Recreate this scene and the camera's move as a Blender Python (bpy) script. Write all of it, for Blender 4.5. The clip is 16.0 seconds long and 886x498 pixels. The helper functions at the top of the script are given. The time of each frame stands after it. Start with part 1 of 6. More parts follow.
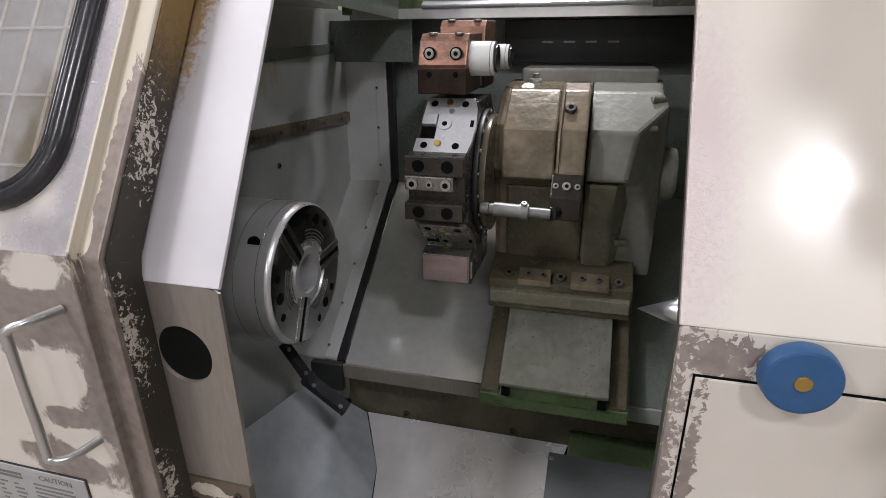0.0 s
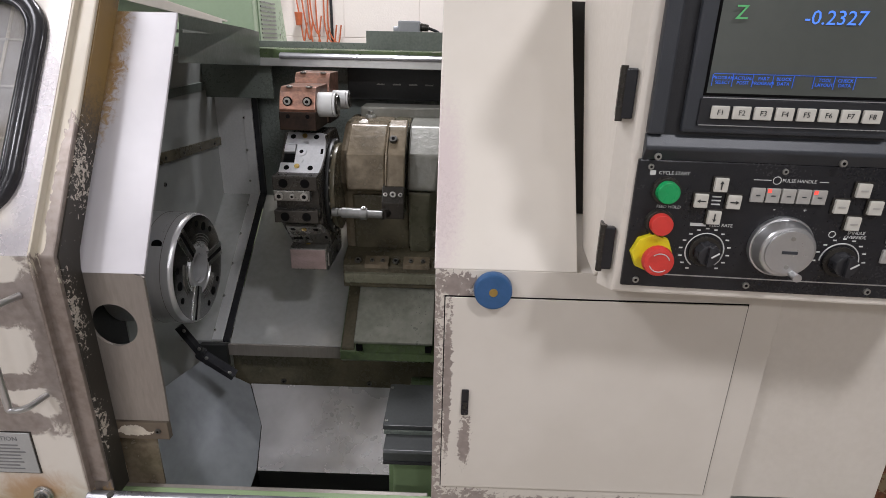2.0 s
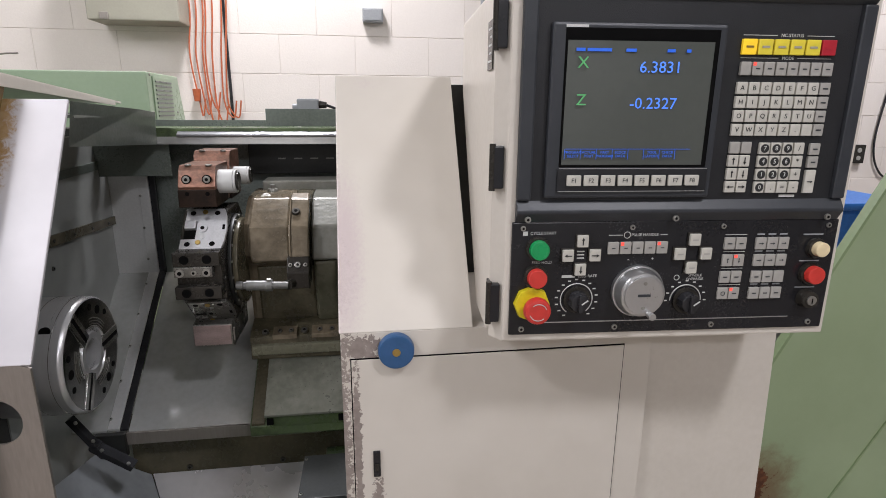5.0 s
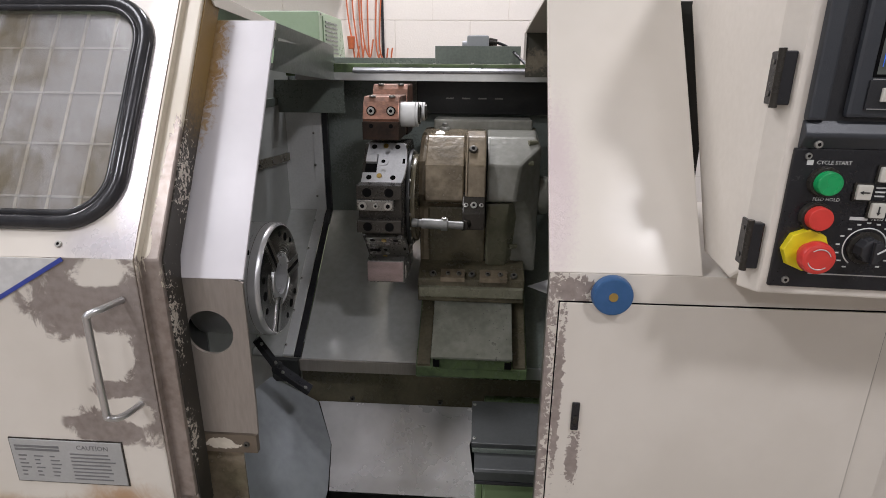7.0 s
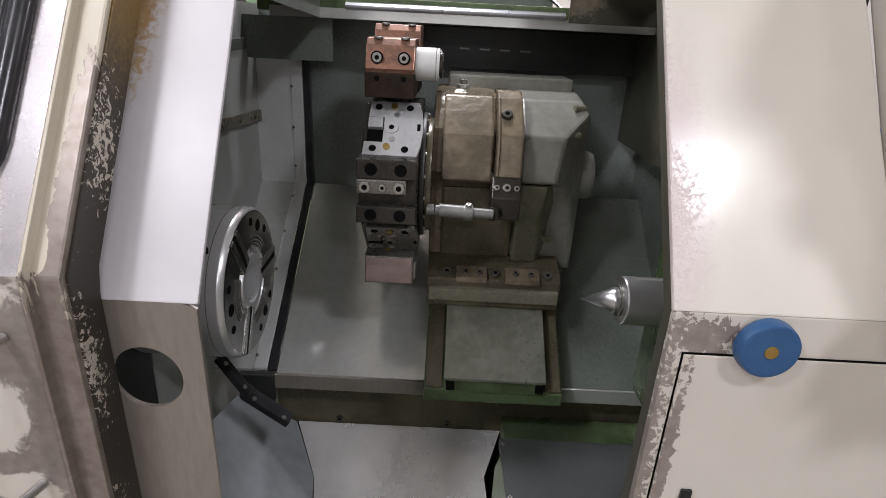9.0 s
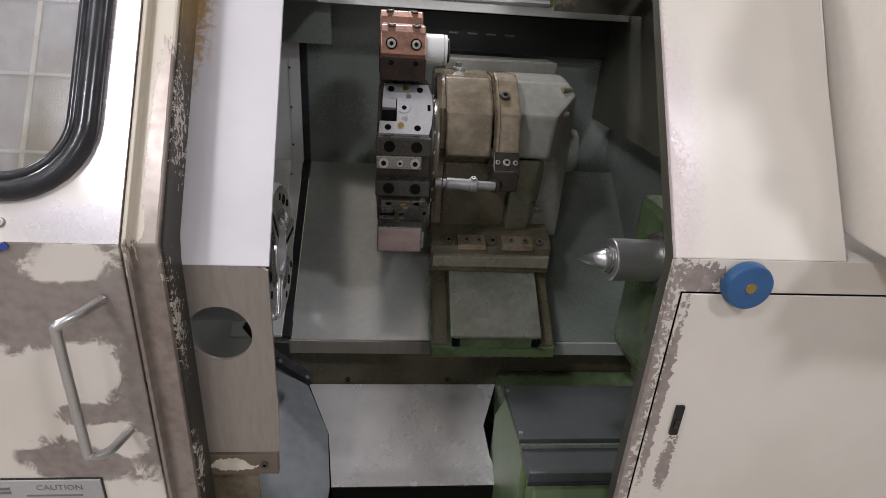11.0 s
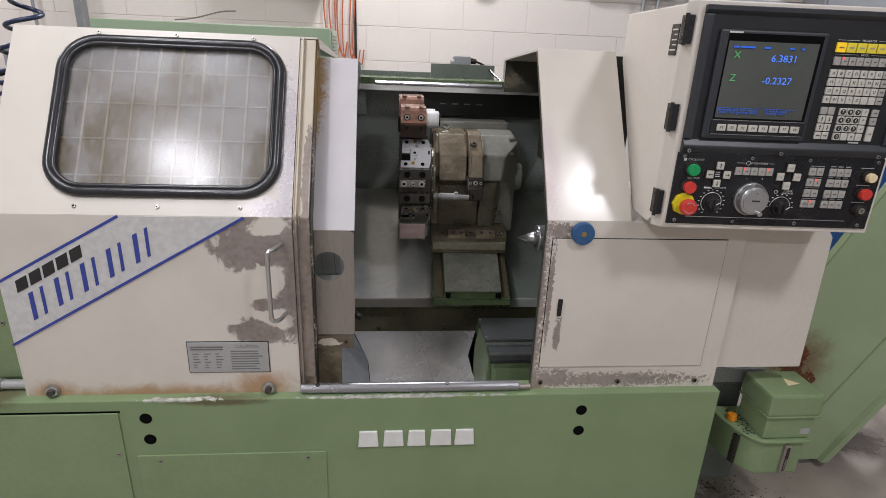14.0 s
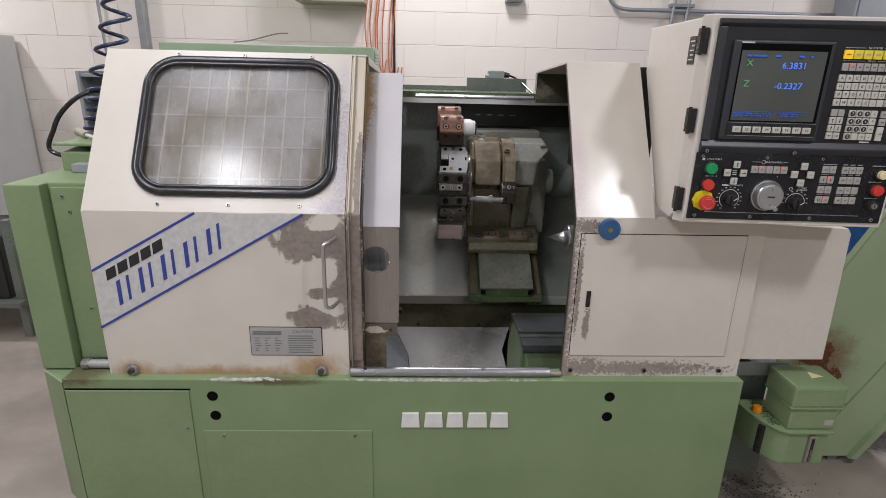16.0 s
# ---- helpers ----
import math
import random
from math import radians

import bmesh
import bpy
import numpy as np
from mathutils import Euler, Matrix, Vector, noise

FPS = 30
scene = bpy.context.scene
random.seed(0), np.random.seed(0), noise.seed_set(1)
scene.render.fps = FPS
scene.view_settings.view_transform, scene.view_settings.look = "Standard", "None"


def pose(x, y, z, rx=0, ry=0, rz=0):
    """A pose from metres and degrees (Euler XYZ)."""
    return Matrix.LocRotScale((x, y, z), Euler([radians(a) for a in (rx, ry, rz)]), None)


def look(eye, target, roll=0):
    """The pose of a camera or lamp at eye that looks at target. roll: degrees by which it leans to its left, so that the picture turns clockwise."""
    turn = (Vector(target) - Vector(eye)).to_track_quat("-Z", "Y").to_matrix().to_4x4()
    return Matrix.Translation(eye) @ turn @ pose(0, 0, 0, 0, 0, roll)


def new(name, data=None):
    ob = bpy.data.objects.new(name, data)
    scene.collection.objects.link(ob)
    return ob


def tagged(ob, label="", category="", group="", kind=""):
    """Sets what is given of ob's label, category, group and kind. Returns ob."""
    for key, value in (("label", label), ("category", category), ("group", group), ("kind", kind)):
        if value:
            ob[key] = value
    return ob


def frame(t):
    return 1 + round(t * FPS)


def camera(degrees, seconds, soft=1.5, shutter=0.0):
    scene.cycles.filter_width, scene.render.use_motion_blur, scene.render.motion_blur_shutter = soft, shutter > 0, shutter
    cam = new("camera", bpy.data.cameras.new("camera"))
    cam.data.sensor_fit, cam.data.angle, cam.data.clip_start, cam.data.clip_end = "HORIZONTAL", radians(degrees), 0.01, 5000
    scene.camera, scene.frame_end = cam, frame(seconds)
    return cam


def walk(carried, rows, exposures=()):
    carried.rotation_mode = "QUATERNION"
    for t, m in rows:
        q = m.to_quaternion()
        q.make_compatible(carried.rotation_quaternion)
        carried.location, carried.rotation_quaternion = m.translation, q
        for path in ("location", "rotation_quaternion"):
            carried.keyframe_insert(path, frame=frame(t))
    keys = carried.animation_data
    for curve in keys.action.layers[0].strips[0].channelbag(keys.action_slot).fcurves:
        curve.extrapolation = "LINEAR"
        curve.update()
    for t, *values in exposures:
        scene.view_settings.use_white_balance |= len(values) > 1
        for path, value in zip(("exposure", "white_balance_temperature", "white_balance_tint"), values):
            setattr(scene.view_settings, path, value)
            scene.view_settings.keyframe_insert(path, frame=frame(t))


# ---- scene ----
cam = camera(77.7, 16.0, soft=0.9)
PATH = [
    (0, (0.388, -0.424, 1.55), (-0.093, 1.371, 0.811), -0.6),
    (0.5, (0.419, -0.482, 1.577), (-0.059, 1.314, 0.837), -0.3),
    (1, (0.453, -0.56, 1.608), (0.041, 1.255, 0.874), 0.3),
    (1.5, (0.472, -0.677, 1.633), (0.253, 1.178, 0.918), 1.1),
    (2, (0.501, -0.782, 1.654), (0.476, 1.088, 0.944), 1.4),
    (2.5, (0.53, -0.835, 1.676), (0.649, 1.046, 1.008), 0.9),
    (3, (0.549, -0.854, 1.687), (0.808, 1.05, 1.131), 0.4),
    (3.2, (0.548, -0.855, 1.689), (0.857, 1.053, 1.176), 0.2),
    (5.3, (0.511, -0.836, 1.67), (0.778, 1.085, 1.178), 0.5),
    (5.5, (0.5, -0.831, 1.657), (0.705, 1.09, 1.14), 0.7),
    (6, (0.468, -0.816, 1.63), (0.532, 1.101, 1.062), 0.6),
    (6.5, (0.425, -0.804, 1.615), (0.37, 1.104, 1.017), 0.3),
    (7, (0.363, -0.767, 1.603), (0.246, 1.132, 0.986), 0.5),
    (7.5, (0.308, -0.643, 1.593), (0.192, 1.241, 0.932), 1.1),
    (8, (0.267, -0.555, 1.584), (0.192, 1.317, 0.886), 2.2),
    (8.5, (0.251, -0.504, 1.572), (0.226, 1.364, 0.857), 2.7),
    (9, (0.241, -0.463, 1.562), (0.246, 1.395, 0.823), 3.0),
    (9.5, (0.239, -0.443, 1.556), (0.271, 1.389, 0.753), 3.3),
    (9.7, (0.244, -0.439, 1.551), (0.27, 1.386, 0.733), 3.1),
    (11.8, (0.07, -0.742, 1.603), (0.427, 1.075, 0.846), 2.4),
    (12, (0.095, -0.794, 1.608), (0.482, 1.03, 0.884), 1.8),
    (12.5, (0.138, -0.947, 1.63), (0.513, 0.888, 0.926), 1.8),
    (13, (0.16, -1.107, 1.676), (0.423, 0.752, 0.985), 2.1),
    (13.5, (0.111, -1.217, 1.7), (0.322, 0.649, 1.012), 2.2),
    (14, (0.067, -1.328, 1.716), (0.254, 0.547, 1.046), 2.4),
    (14.5, (0.054, -1.4, 1.715), (0.217, 0.483, 1.062), 2.3),
    (15, (0.049, -1.45, 1.712), (0.176, 0.44, 1.07), 1.9),
    (15.5, (0.039, -1.471, 1.712), (0.134, 0.424, 1.081), 1.6),
    (16, (0.037, -1.482, 1.705), (0.111, 0.418, 1.086), 1.4),
]
walk(cam, [(t, look(eye, target, roll)) for t, eye, target, roll in PATH], exposures=[(0.0, 0.17), (1.0, 0.08), (3.0, 0.05), (5.5, 0.05), (7.0, 0.0), (8.5, 0.06), (9.5, 0.16), (12.0, -0.05), (16.0, -0.13)])

FLOOR = 0.315

# ---- world and lamps ----
world = bpy.data.worlds.new("workshop_air")
world.use_nodes = True
world.node_tree.nodes["Background"].inputs[0].default_value = (0.9, 0.92, 1.0, 1)
world.node_tree.nodes["Background"].inputs[1].default_value = 0.07
scene.world = world


def ceiling_or_fill_lamp(x, y, z, power, size):
    data = bpy.data.lights.new("lamp", "AREA")
    data.shape, data.size, data.energy, data.color = "DISK", size, power, (0.962, 0.955, 1.03)
    lamp = new("lamp", data)
    lamp.matrix_world = pose(x, y, z)
    return lamp


# first two follow highlights; the wide one and rear row are added, unseen fill
LAMPS_AND_FILLS = [(1.6, -1.48), (-1.38, -1.52), (-1.15, -0.35), (1.6, -4.0), (-1.4, -4.0), (3.6, 1.2), (-3.4, 1.2), (0.1, 1.7)]
LAMP_Z, LAMP_W = 3.45, 38
for lx, ly in LAMPS_AND_FILLS:
    ceiling_or_fill_lamp(lx, ly, LAMP_Z, 30 if abs(ly) < 1 else 51 if ly > 1 else LAMP_W, 0.9 if abs(ly) < 1 else 0.36)


# ---- materials ----
class Graph:
    def __init__(self, name):
        self.mat = bpy.data.materials.new(name)
        self.mat.use_nodes = True
        self.t = self.mat.node_tree
        self.bsdf = self.t.nodes["Principled BSDF"]
        self.pos = self.t.nodes.new("ShaderNodeTexCoord").outputs["Object"]

    def set(self, socket, value):
        s = self.bsdf.inputs[socket]
        if isinstance(value, bpy.types.NodeSocket):
            self.t.links.new(value, s)
        else:
            s.default_value = (*value, 1) if isinstance(value, tuple) else value

    def math(self, op, a, b=0.0, c=0.0, clamp=False):
        n = self.t.nodes.new("ShaderNodeMath")
        n.operation, n.use_clamp = op, clamp
        for i, v in enumerate((a, b, c)):
            if isinstance(v, bpy.types.NodeSocket):
                self.t.links.new(v, n.inputs[i])
            else:
                n.inputs[i].default_value = v
        return n.outputs[0]

    def vec(self, op, a, b):
        n = self.t.nodes.new("ShaderNodeVectorMath")
        n.operation = op
        self.t.links.new(a, n.inputs[0])
        if isinstance(b, bpy.types.NodeSocket):
            self.t.links.new(b, n.inputs[1])
        else:
            n.inputs[1].default_value = b
        return n.outputs["Value"] if op == "LENGTH" else n.outputs[0]

    def noise(self, scale, detail=4.0, rough=0.55, stretch=None, distort=0.0):
        n = self.t.nodes.new("ShaderNodeTexNoise")
        n.inputs["Scale"].default_value, n.inputs["Detail"].default_value = scale, detail
        n.inputs["Roughness"].default_value, n.inputs["Distortion"].default_value = rough, distort
        p = self.vec("MULTIPLY", self.pos, stretch) if stretch else self.pos
        self.t.links.new(p, n.inputs["Vector"])
        return n.outputs["Fac"]

    def ramp(self, x, lo, hi):
        n = self.t.nodes.new("ShaderNodeMapRange")
        n.interpolation_type = "SMOOTHSTEP"
        self.t.links.new(x, n.inputs[0])
        n.inputs[1].default_value, n.inputs[2].default_value = lo, hi
        return n.outputs[0]

    def mix(self, fac, a, b):
        n = self.t.nodes.new("ShaderNodeMix")
        n.data_type = "RGBA"
        for i, v in ((0, fac), (6, a), (7, b)):
            if isinstance(v, bpy.types.NodeSocket):
                self.t.links.new(v, n.inputs[i])
            else:
                n.inputs[i].default_value = (*v, 1) if isinstance(v, tuple) else v
        return n.outputs[2]

    def bump(self, height, strength, distance=0.002):
        n = self.t.nodes.new("ShaderNodeBump")
        n.inputs["Strength"].default_value, n.inputs["Distance"].default_value = strength, distance
        self.t.links.new(height, n.inputs["Height"])
        self.t.links.new(n.outputs[0], self.bsdf.inputs["Normal"])

    def blobs(self, regions):
        """One near the middle of any of the ellipsoids (centre, radii), falling to nought at their rims."""
        out = None
        for centre, radii in regions:
            d = self.vec("DIVIDE", self.vec("SUBTRACT", self.pos, centre), radii)
            v = self.math("SUBTRACT", 1.0, self.vec("LENGTH", d, (0, 0, 0)))
            out = v if out is None else self.math("MAXIMUM", out, v)
        return out


def surface(name, col, col2, rough=0.5, metal=0.0, scale=6.0, fine=120.0, bump=0.1, stretch=None, rvar=0.12, ior=1.45):
    g = Graph(name)
    big, small = g.noise(scale, 5, 0.6, stretch), g.noise(fine, 3, 0.5, stretch)
    both = g.math("ADD", g.math("MULTIPLY", big, 0.7), g.math("MULTIPLY", small, 0.3))
    f = g.ramp(both, 0.3, 0.7)
    g.set("Base Color", g.mix(f, col, col2))
    g.set("Roughness", g.math("ADD", g.math("MULTIPLY", g.math("SUBTRACT", both, 0.5), 2 * rvar), rough, clamp=True))
    g.set("Metallic", metal)
    g.set("IOR", ior)
    if bump:
        g.bump(small, bump)
    return g.mat


def worn(name, paint, paint2, rough, under, under2, under_rough, under_metal, regions, cut=0.42, grain=28.0, spread=1.5,
         dirt=(), dirt_col=(0.12, 0.07, 0.03), chips=0.0, stretch=None, soft=0.015, kept=()):
    """Paint that has come off inside the given regions, where the metal, primer or filler under it shows; dirt: stained regions."""
    g = Graph(name)
    fine, big, mid = g.noise(grain, 9, 0.68, stretch, 0.6), g.noise(3.0, 5, 0.6), g.noise(70, 4, 0.5)
    blob = g.blobs(regions)
    if kept:
        blob = g.math("SUBTRACT", blob, g.math("MAXIMUM", g.blobs(kept), 0.0))
    field = g.math("ADD", blob, g.math("MULTIPLY", g.math("SUBTRACT", fine, 0.5), spread))
    off = g.math("MULTIPLY", g.ramp(field, cut - soft, cut + soft), g.ramp(blob, 0.0, 0.02 + soft))
    if chips:
        off = g.math("MAXIMUM", off, g.ramp(g.noise(45, 8, 0.7, None, 1.0), 1 - chips - 0.01, 1 - chips + 0.01))
    top = g.mix(g.ramp(big, 0.3, 0.7), paint, paint2)
    if dirt:
        stain = g.math("MULTIPLY", g.ramp(g.math("ADD", g.blobs(dirt), g.math("MULTIPLY", g.math("SUBTRACT", fine, 0.5), 0.9)), 0.1, 0.75), 0.8)
        top = g.mix(stain, top, dirt_col)
    low = g.mix(g.ramp(g.math("ADD", g.math("MULTIPLY", mid, 0.5), g.math("MULTIPLY", big, 0.5)), 0.35, 0.65), under, under2)
    g.set("Base Color", g.mix(off, top, low))
    g.set("Roughness", g.math("ADD", g.math("MULTIPLY", off, under_rough - rough), g.math("ADD", rough - 0.05, g.math("MULTIPLY", mid, 0.1))))
    g.set("Metallic", g.math("MULTIPLY", off, under_metal))
    g.set("IOR", 1.38)
    g.bump(g.math("ADD", g.math("MULTIPLY", off, -0.6), g.math("MULTIPLY", mid, 0.08)), 0.35, 0.001)
    return g.mat


def flat(name, col, rough=0.5, metal=0.0, emit=0.0):
    g = Graph(name)
    n = g.noise(60, 3, 0.5)
    g.set("Base Color", g.mix(g.ramp(n, 0.3, 0.7), col, tuple(c * 0.86 for c in col)))
    g.set("Roughness", g.math("ADD", rough - 0.05, g.math("MULTIPLY", n, 0.1)))
    g.set("Metallic", metal)
    if emit:
        g.set("Emission Color", col)
        g.set("Emission Strength", emit)
    return g.mat


CREAM_A, CREAM_B = (0.64, 0.595, 0.53), (0.58, 0.535, 0.47)
METAL_A, METAL_B = (0.26, 0.22, 0.20), (0.36, 0.31, 0.28)
cream = surface("cream_paint", CREAM_A, CREAM_B, 0.32, 0, 2.5, 90, 0.04)
cream_door = worn("cream_door_paint", CREAM_A, CREAM_B, 0.33, (0.32, 0.28, 0.255), (0.235, 0.20, 0.18), 0.34, 0.3,
                  [((-0.265, 0.03, 1.235), (0.15, 0.2, 0.105)), ((-0.195, 0.03, 1.12), (0.075, 0.2, 0.20)), ((-0.285, 0.03, 0.995), (0.09, 0.2, 0.05)), ((-0.25, 0.03, 1.065), (0.06, 0.2, 0.03))],
                  cut=0.24, grain=24.0, spread=1.9, stretch=(1, 1, 0.8), soft=0.12,
                  kept=[((-0.245, 0.03, 1.278), (0.06, 0.2, 0.04)), ((-0.245, 0.03, 1.135), (0.10, 0.2, 0.06)), ((-0.235, 0.03, 1.03), (0.06, 0.2, 0.04))],
                  dirt=[((-0.55, 0.03, 0.79), (0.5, 0.2, 0.055)), ((-0.29, 0.03, 0.80), (0.13, 0.2, 0.10)), ((-0.84, 0.03, 0.79), (0.12, 0.2, 0.07))],
                  dirt_col=(0.36, 0.19, 0.07))
# the soft lavender patch is a painted sheen, the glossy cream's reflection
cream_slant = worn("cream_slant_sheen_paint", CREAM_A, CREAM_B, 0.3, (0.54, 0.51, 0.525), (0.44, 0.41, 0.42), 0.27, 0.5,
                   [((-0.2, 0.12, 1.5), (0.055, 0.35, 0.5)), ((-0.22, 0.04, 1.33), (0.13, 0.2, 0.05))], cut=0.40, grain=9.0, spread=0.8, stretch=(1, 0.3, 0.3), soft=0.45)
edge_trim = worn("edge_trim_paint", (0.58, 0.525, 0.43), (0.52, 0.46, 0.36), 0.33, (0.31, 0.265, 0.235), (0.21, 0.17, 0.145), 0.33, 0.4,
                 [((-0.165, 0.04, 1.06), (0.14, 0.3, 0.30)), ((-0.148, 0.1, 1.40), (0.02, 0.3, 0.16))], cut=0.2, grain=45, spread=1.2, stretch=(1, 1, 0.35),
                 dirt=[((-0.178, 0.1, 1.25), (0.0045, 0.4, 0.6)), ((-0.16, 0.06, 0.85), (0.06, 0.3, 0.12))], dirt_col=(0.26, 0.15, 0.05))
# near-black base is dark paint plus the shadow beside the trim, painted in
edge_side = worn("edge_side_paint_and_shade", (0.042, 0.037, 0.03), (0.026, 0.023, 0.019), 0.45, (0.55, 0.50, 0.43), (0.44, 0.395, 0.335), 0.45, 0.0,
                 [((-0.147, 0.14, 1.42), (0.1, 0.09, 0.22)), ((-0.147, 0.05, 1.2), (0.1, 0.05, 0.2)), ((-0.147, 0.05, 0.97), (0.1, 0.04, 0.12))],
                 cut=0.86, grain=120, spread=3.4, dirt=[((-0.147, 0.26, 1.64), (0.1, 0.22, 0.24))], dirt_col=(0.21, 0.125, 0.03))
bracket_paint = worn("bracket_paint", (0.11, 0.085, 0.06), (0.16, 0.13, 0.10), 0.45, (0.56, 0.51, 0.42), (0.46, 0.41, 0.34), 0.45, 0.0,
                     [((-0.11, 0.09, 0.925), (0.05, 0.1, 0.018))], cut=0.35, grain=45, spread=1.6)
guard_lower = worn("cream_guard_paint", CREAM_A, CREAM_B, 0.34, METAL_A, METAL_B, 0.4, 0.25,
                   [((0.476, 0.03, 1.05), (0.03, 0.2, 0.5)), ((0.51, 0.03, 1.285), (0.075, 0.2, 0.04)), ((0.74, 0.03, 0.825), (0.42, 0.2, 0.04)),
                    ((0.55, 0.03, 0.83), (0.12, 0.2, 0.05)), ((0.478, 0.03, 0.83), (0.05, 0.2, 0.07))],
                   cut=0.46, grain=95, spread=2.6, dirt=[((0.49, 0.03, 0.80), (0.05, 0.2, 0.06))], dirt_col=(0.30, 0.18, 0.08))
guard_door = worn("cream_hatch_paint", CREAM_A, CREAM_B, 0.34, METAL_A, METAL_B, 0.4, 0.25,
                  [((0.536, 0.02, 0.975), (0.018, 0.1, 0.085)), ((0.502, 0.02, 1.1), (0.013, 0.1, 0.26))], cut=0.42, grain=95, spread=2.2)
guard_slant = worn("cream_guard_slant_paint", (0.66, 0.615, 0.55), (0.61, 0.565, 0.50), 0.2, (0.60, 0.53, 0.50), (0.50, 0.42, 0.40), 0.3, 0.1,
                   [((0.480, 0.1, 1.39), (0.065, 0.3, 0.15)), ((0.476, 0.16, 1.55), (0.014, 0.3, 0.3))], cut=0.85, grain=170, spread=1.9, soft=0.3,
                   dirt=[((0.485, 0.12, 1.42), (0.055, 0.3, 0.22)), ((0.53, 0.27, 1.735), (0.06, 0.04, 0.03))], dirt_col=(0.56, 0.47, 0.47))
green = worn("green_paint", (0.22, 0.295, 0.155), (0.19, 0.262, 0.132), 0.38, (0.62, 0.62, 0.55), (0.3, 0.3, 0.26), 0.45, 0.1,
             [((0.1, 0.0, 0.797), (0.55, 0.03, 0.010)), ((-0.5, 0.0, 0.797), (0.2, 0.03, 0.012))], cut=0.55, grain=30, spread=1.7,
             dirt=[((-1.0, 0.05, 0.8), (0.12, 0.2, 0.05)), ((-0.4, 0, 0.79), (0.2, 0.05, 0.02))], dirt_col=(0.10, 0.075, 0.04))
green_plain = surface("green_machine_paint", (0.22, 0.295, 0.155), (0.187, 0.255, 0.13), 0.4, 0, 3, 80, 0.05)
green_oily = surface("oily_green_paint", (0.125, 0.175, 0.08), (0.045, 0.062, 0.033), 0.28, 0, 9, 70, 0.15)
green_rust = worn("rusty_green_paint", (0.31, 0.385, 0.235), (0.275, 0.345, 0.205), 0.42, (0.20, 0.075, 0.03), (0.08, 0.03, 0.015), 0.8, 0,
                  [((1.46, 0.2, 0.77), (0.09, 0.3, 0.13)), ((1.425, 0.2, 0.72), (0.07, 0.3, 0.12)), ((1.50, 0.2, 0.69), (0.08, 0.3, 0.05))], cut=0.52, grain=20, spread=2.3,
                  dirt=[((1.46, 0.2, 0.76), (0.17, 0.3, 0.18)), ((2.0, 0.2, 0.95), (0.03, 0.3, 0.2))], dirt_col=(0.15, 0.075, 0.035))
brushed = surface("brushed_steel_sheet", (0.78, 0.75, 0.76), (0.66, 0.64, 0.645), 0.36, 0.8, 2.5, 260, 0.05, (1, 1, 0.06))
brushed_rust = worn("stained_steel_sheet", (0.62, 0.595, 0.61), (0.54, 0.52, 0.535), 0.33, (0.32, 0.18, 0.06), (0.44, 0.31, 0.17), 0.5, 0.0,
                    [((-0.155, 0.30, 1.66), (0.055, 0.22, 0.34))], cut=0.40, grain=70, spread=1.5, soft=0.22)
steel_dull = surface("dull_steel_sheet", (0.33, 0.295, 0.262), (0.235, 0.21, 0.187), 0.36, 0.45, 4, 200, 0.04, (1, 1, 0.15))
cover_steel = surface("oily_cover_steel", (0.78, 0.785, 0.765), (0.60, 0.605, 0.58), 0.16, 0.6, 2.6, 60, 0.0, None, 0.07)
chute_steel = surface("chute_steel", (0.86, 0.84, 0.835), (0.66, 0.64, 0.635), 0.26, 0.4, 5, 34, 0.0)
blue_sheet = surface("blue_grey_sheet", (0.40, 0.42, 0.435), (0.29, 0.305, 0.32), 0.32, 0.25, 4, 40, 0.0)
dark_sheet = surface("dark_oily_sheet", (0.19, 0.215, 0.19), (0.115, 0.13, 0.112), 0.3, 0.2, 5, 140, 0.04)
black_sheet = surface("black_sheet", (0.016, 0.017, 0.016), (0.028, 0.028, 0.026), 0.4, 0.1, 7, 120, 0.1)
wall_stain = worn("stained_headstock_sheet", (0.36, 0.37, 0.35), (0.255, 0.265, 0.247), 0.34, (0.30, 0.24, 0.13), (0.20, 0.165, 0.09), 0.5, 0.1,
                  [((-0.17, 0.5, 1.48), (0.1, 0.3, 0.10))], cut=0.5, grain=16, spread=1.3, stretch=(1, 2.2, 0.4), soft=0.25)
# brown grime with shade in its tone; the paler region paints the lit patch
grime_shade_sheet = worn("grimed_and_shaded_sheet", (0.085, 0.08, 0.06), (0.05, 0.05, 0.038), 0.4, (0.22, 0.19, 0.14), (0.14, 0.12, 0.085), 0.5, 0.0,
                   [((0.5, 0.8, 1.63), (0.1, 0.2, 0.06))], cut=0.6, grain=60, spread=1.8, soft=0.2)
cast_pale = surface("pale_oily_casting", (0.245, 0.24, 0.175), (0.135, 0.13, 0.085), 0.28, 0.15, 11, 60, 0.4)
pipe_steel = surface("dull_pipe_steel", (0.26, 0.26, 0.25), (0.17, 0.17, 0.16), 0.42, 0.5, 14, 90, 0.0)
rail_steel = surface("drawn_rail_steel", (0.36, 0.36, 0.375), (0.29, 0.29, 0.30), 0.3, 0.75, 5, 60, 0.0)
rear_sheet = surface("oily_rear_sheet", (0.25, 0.28, 0.255), (0.165, 0.185, 0.167), 0.27, 0.2, 3.5, 140, 0.02)
strip_steel = surface("strip_steel", (0.70, 0.70, 0.69), (0.58, 0.58, 0.57), 0.36, 0.45, 5, 160, 0.06)
chuck_side = surface("turned_chuck_side", (0.62, 0.62, 0.62), (0.50, 0.50, 0.50), 0.3, 0.6, 4, 420, 0.0, (8, 1, 1))
chrome = surface("turned_steel", (0.40, 0.40, 0.40), (0.27, 0.27, 0.27), 0.13, 1.0, 6, 420, 0.02)
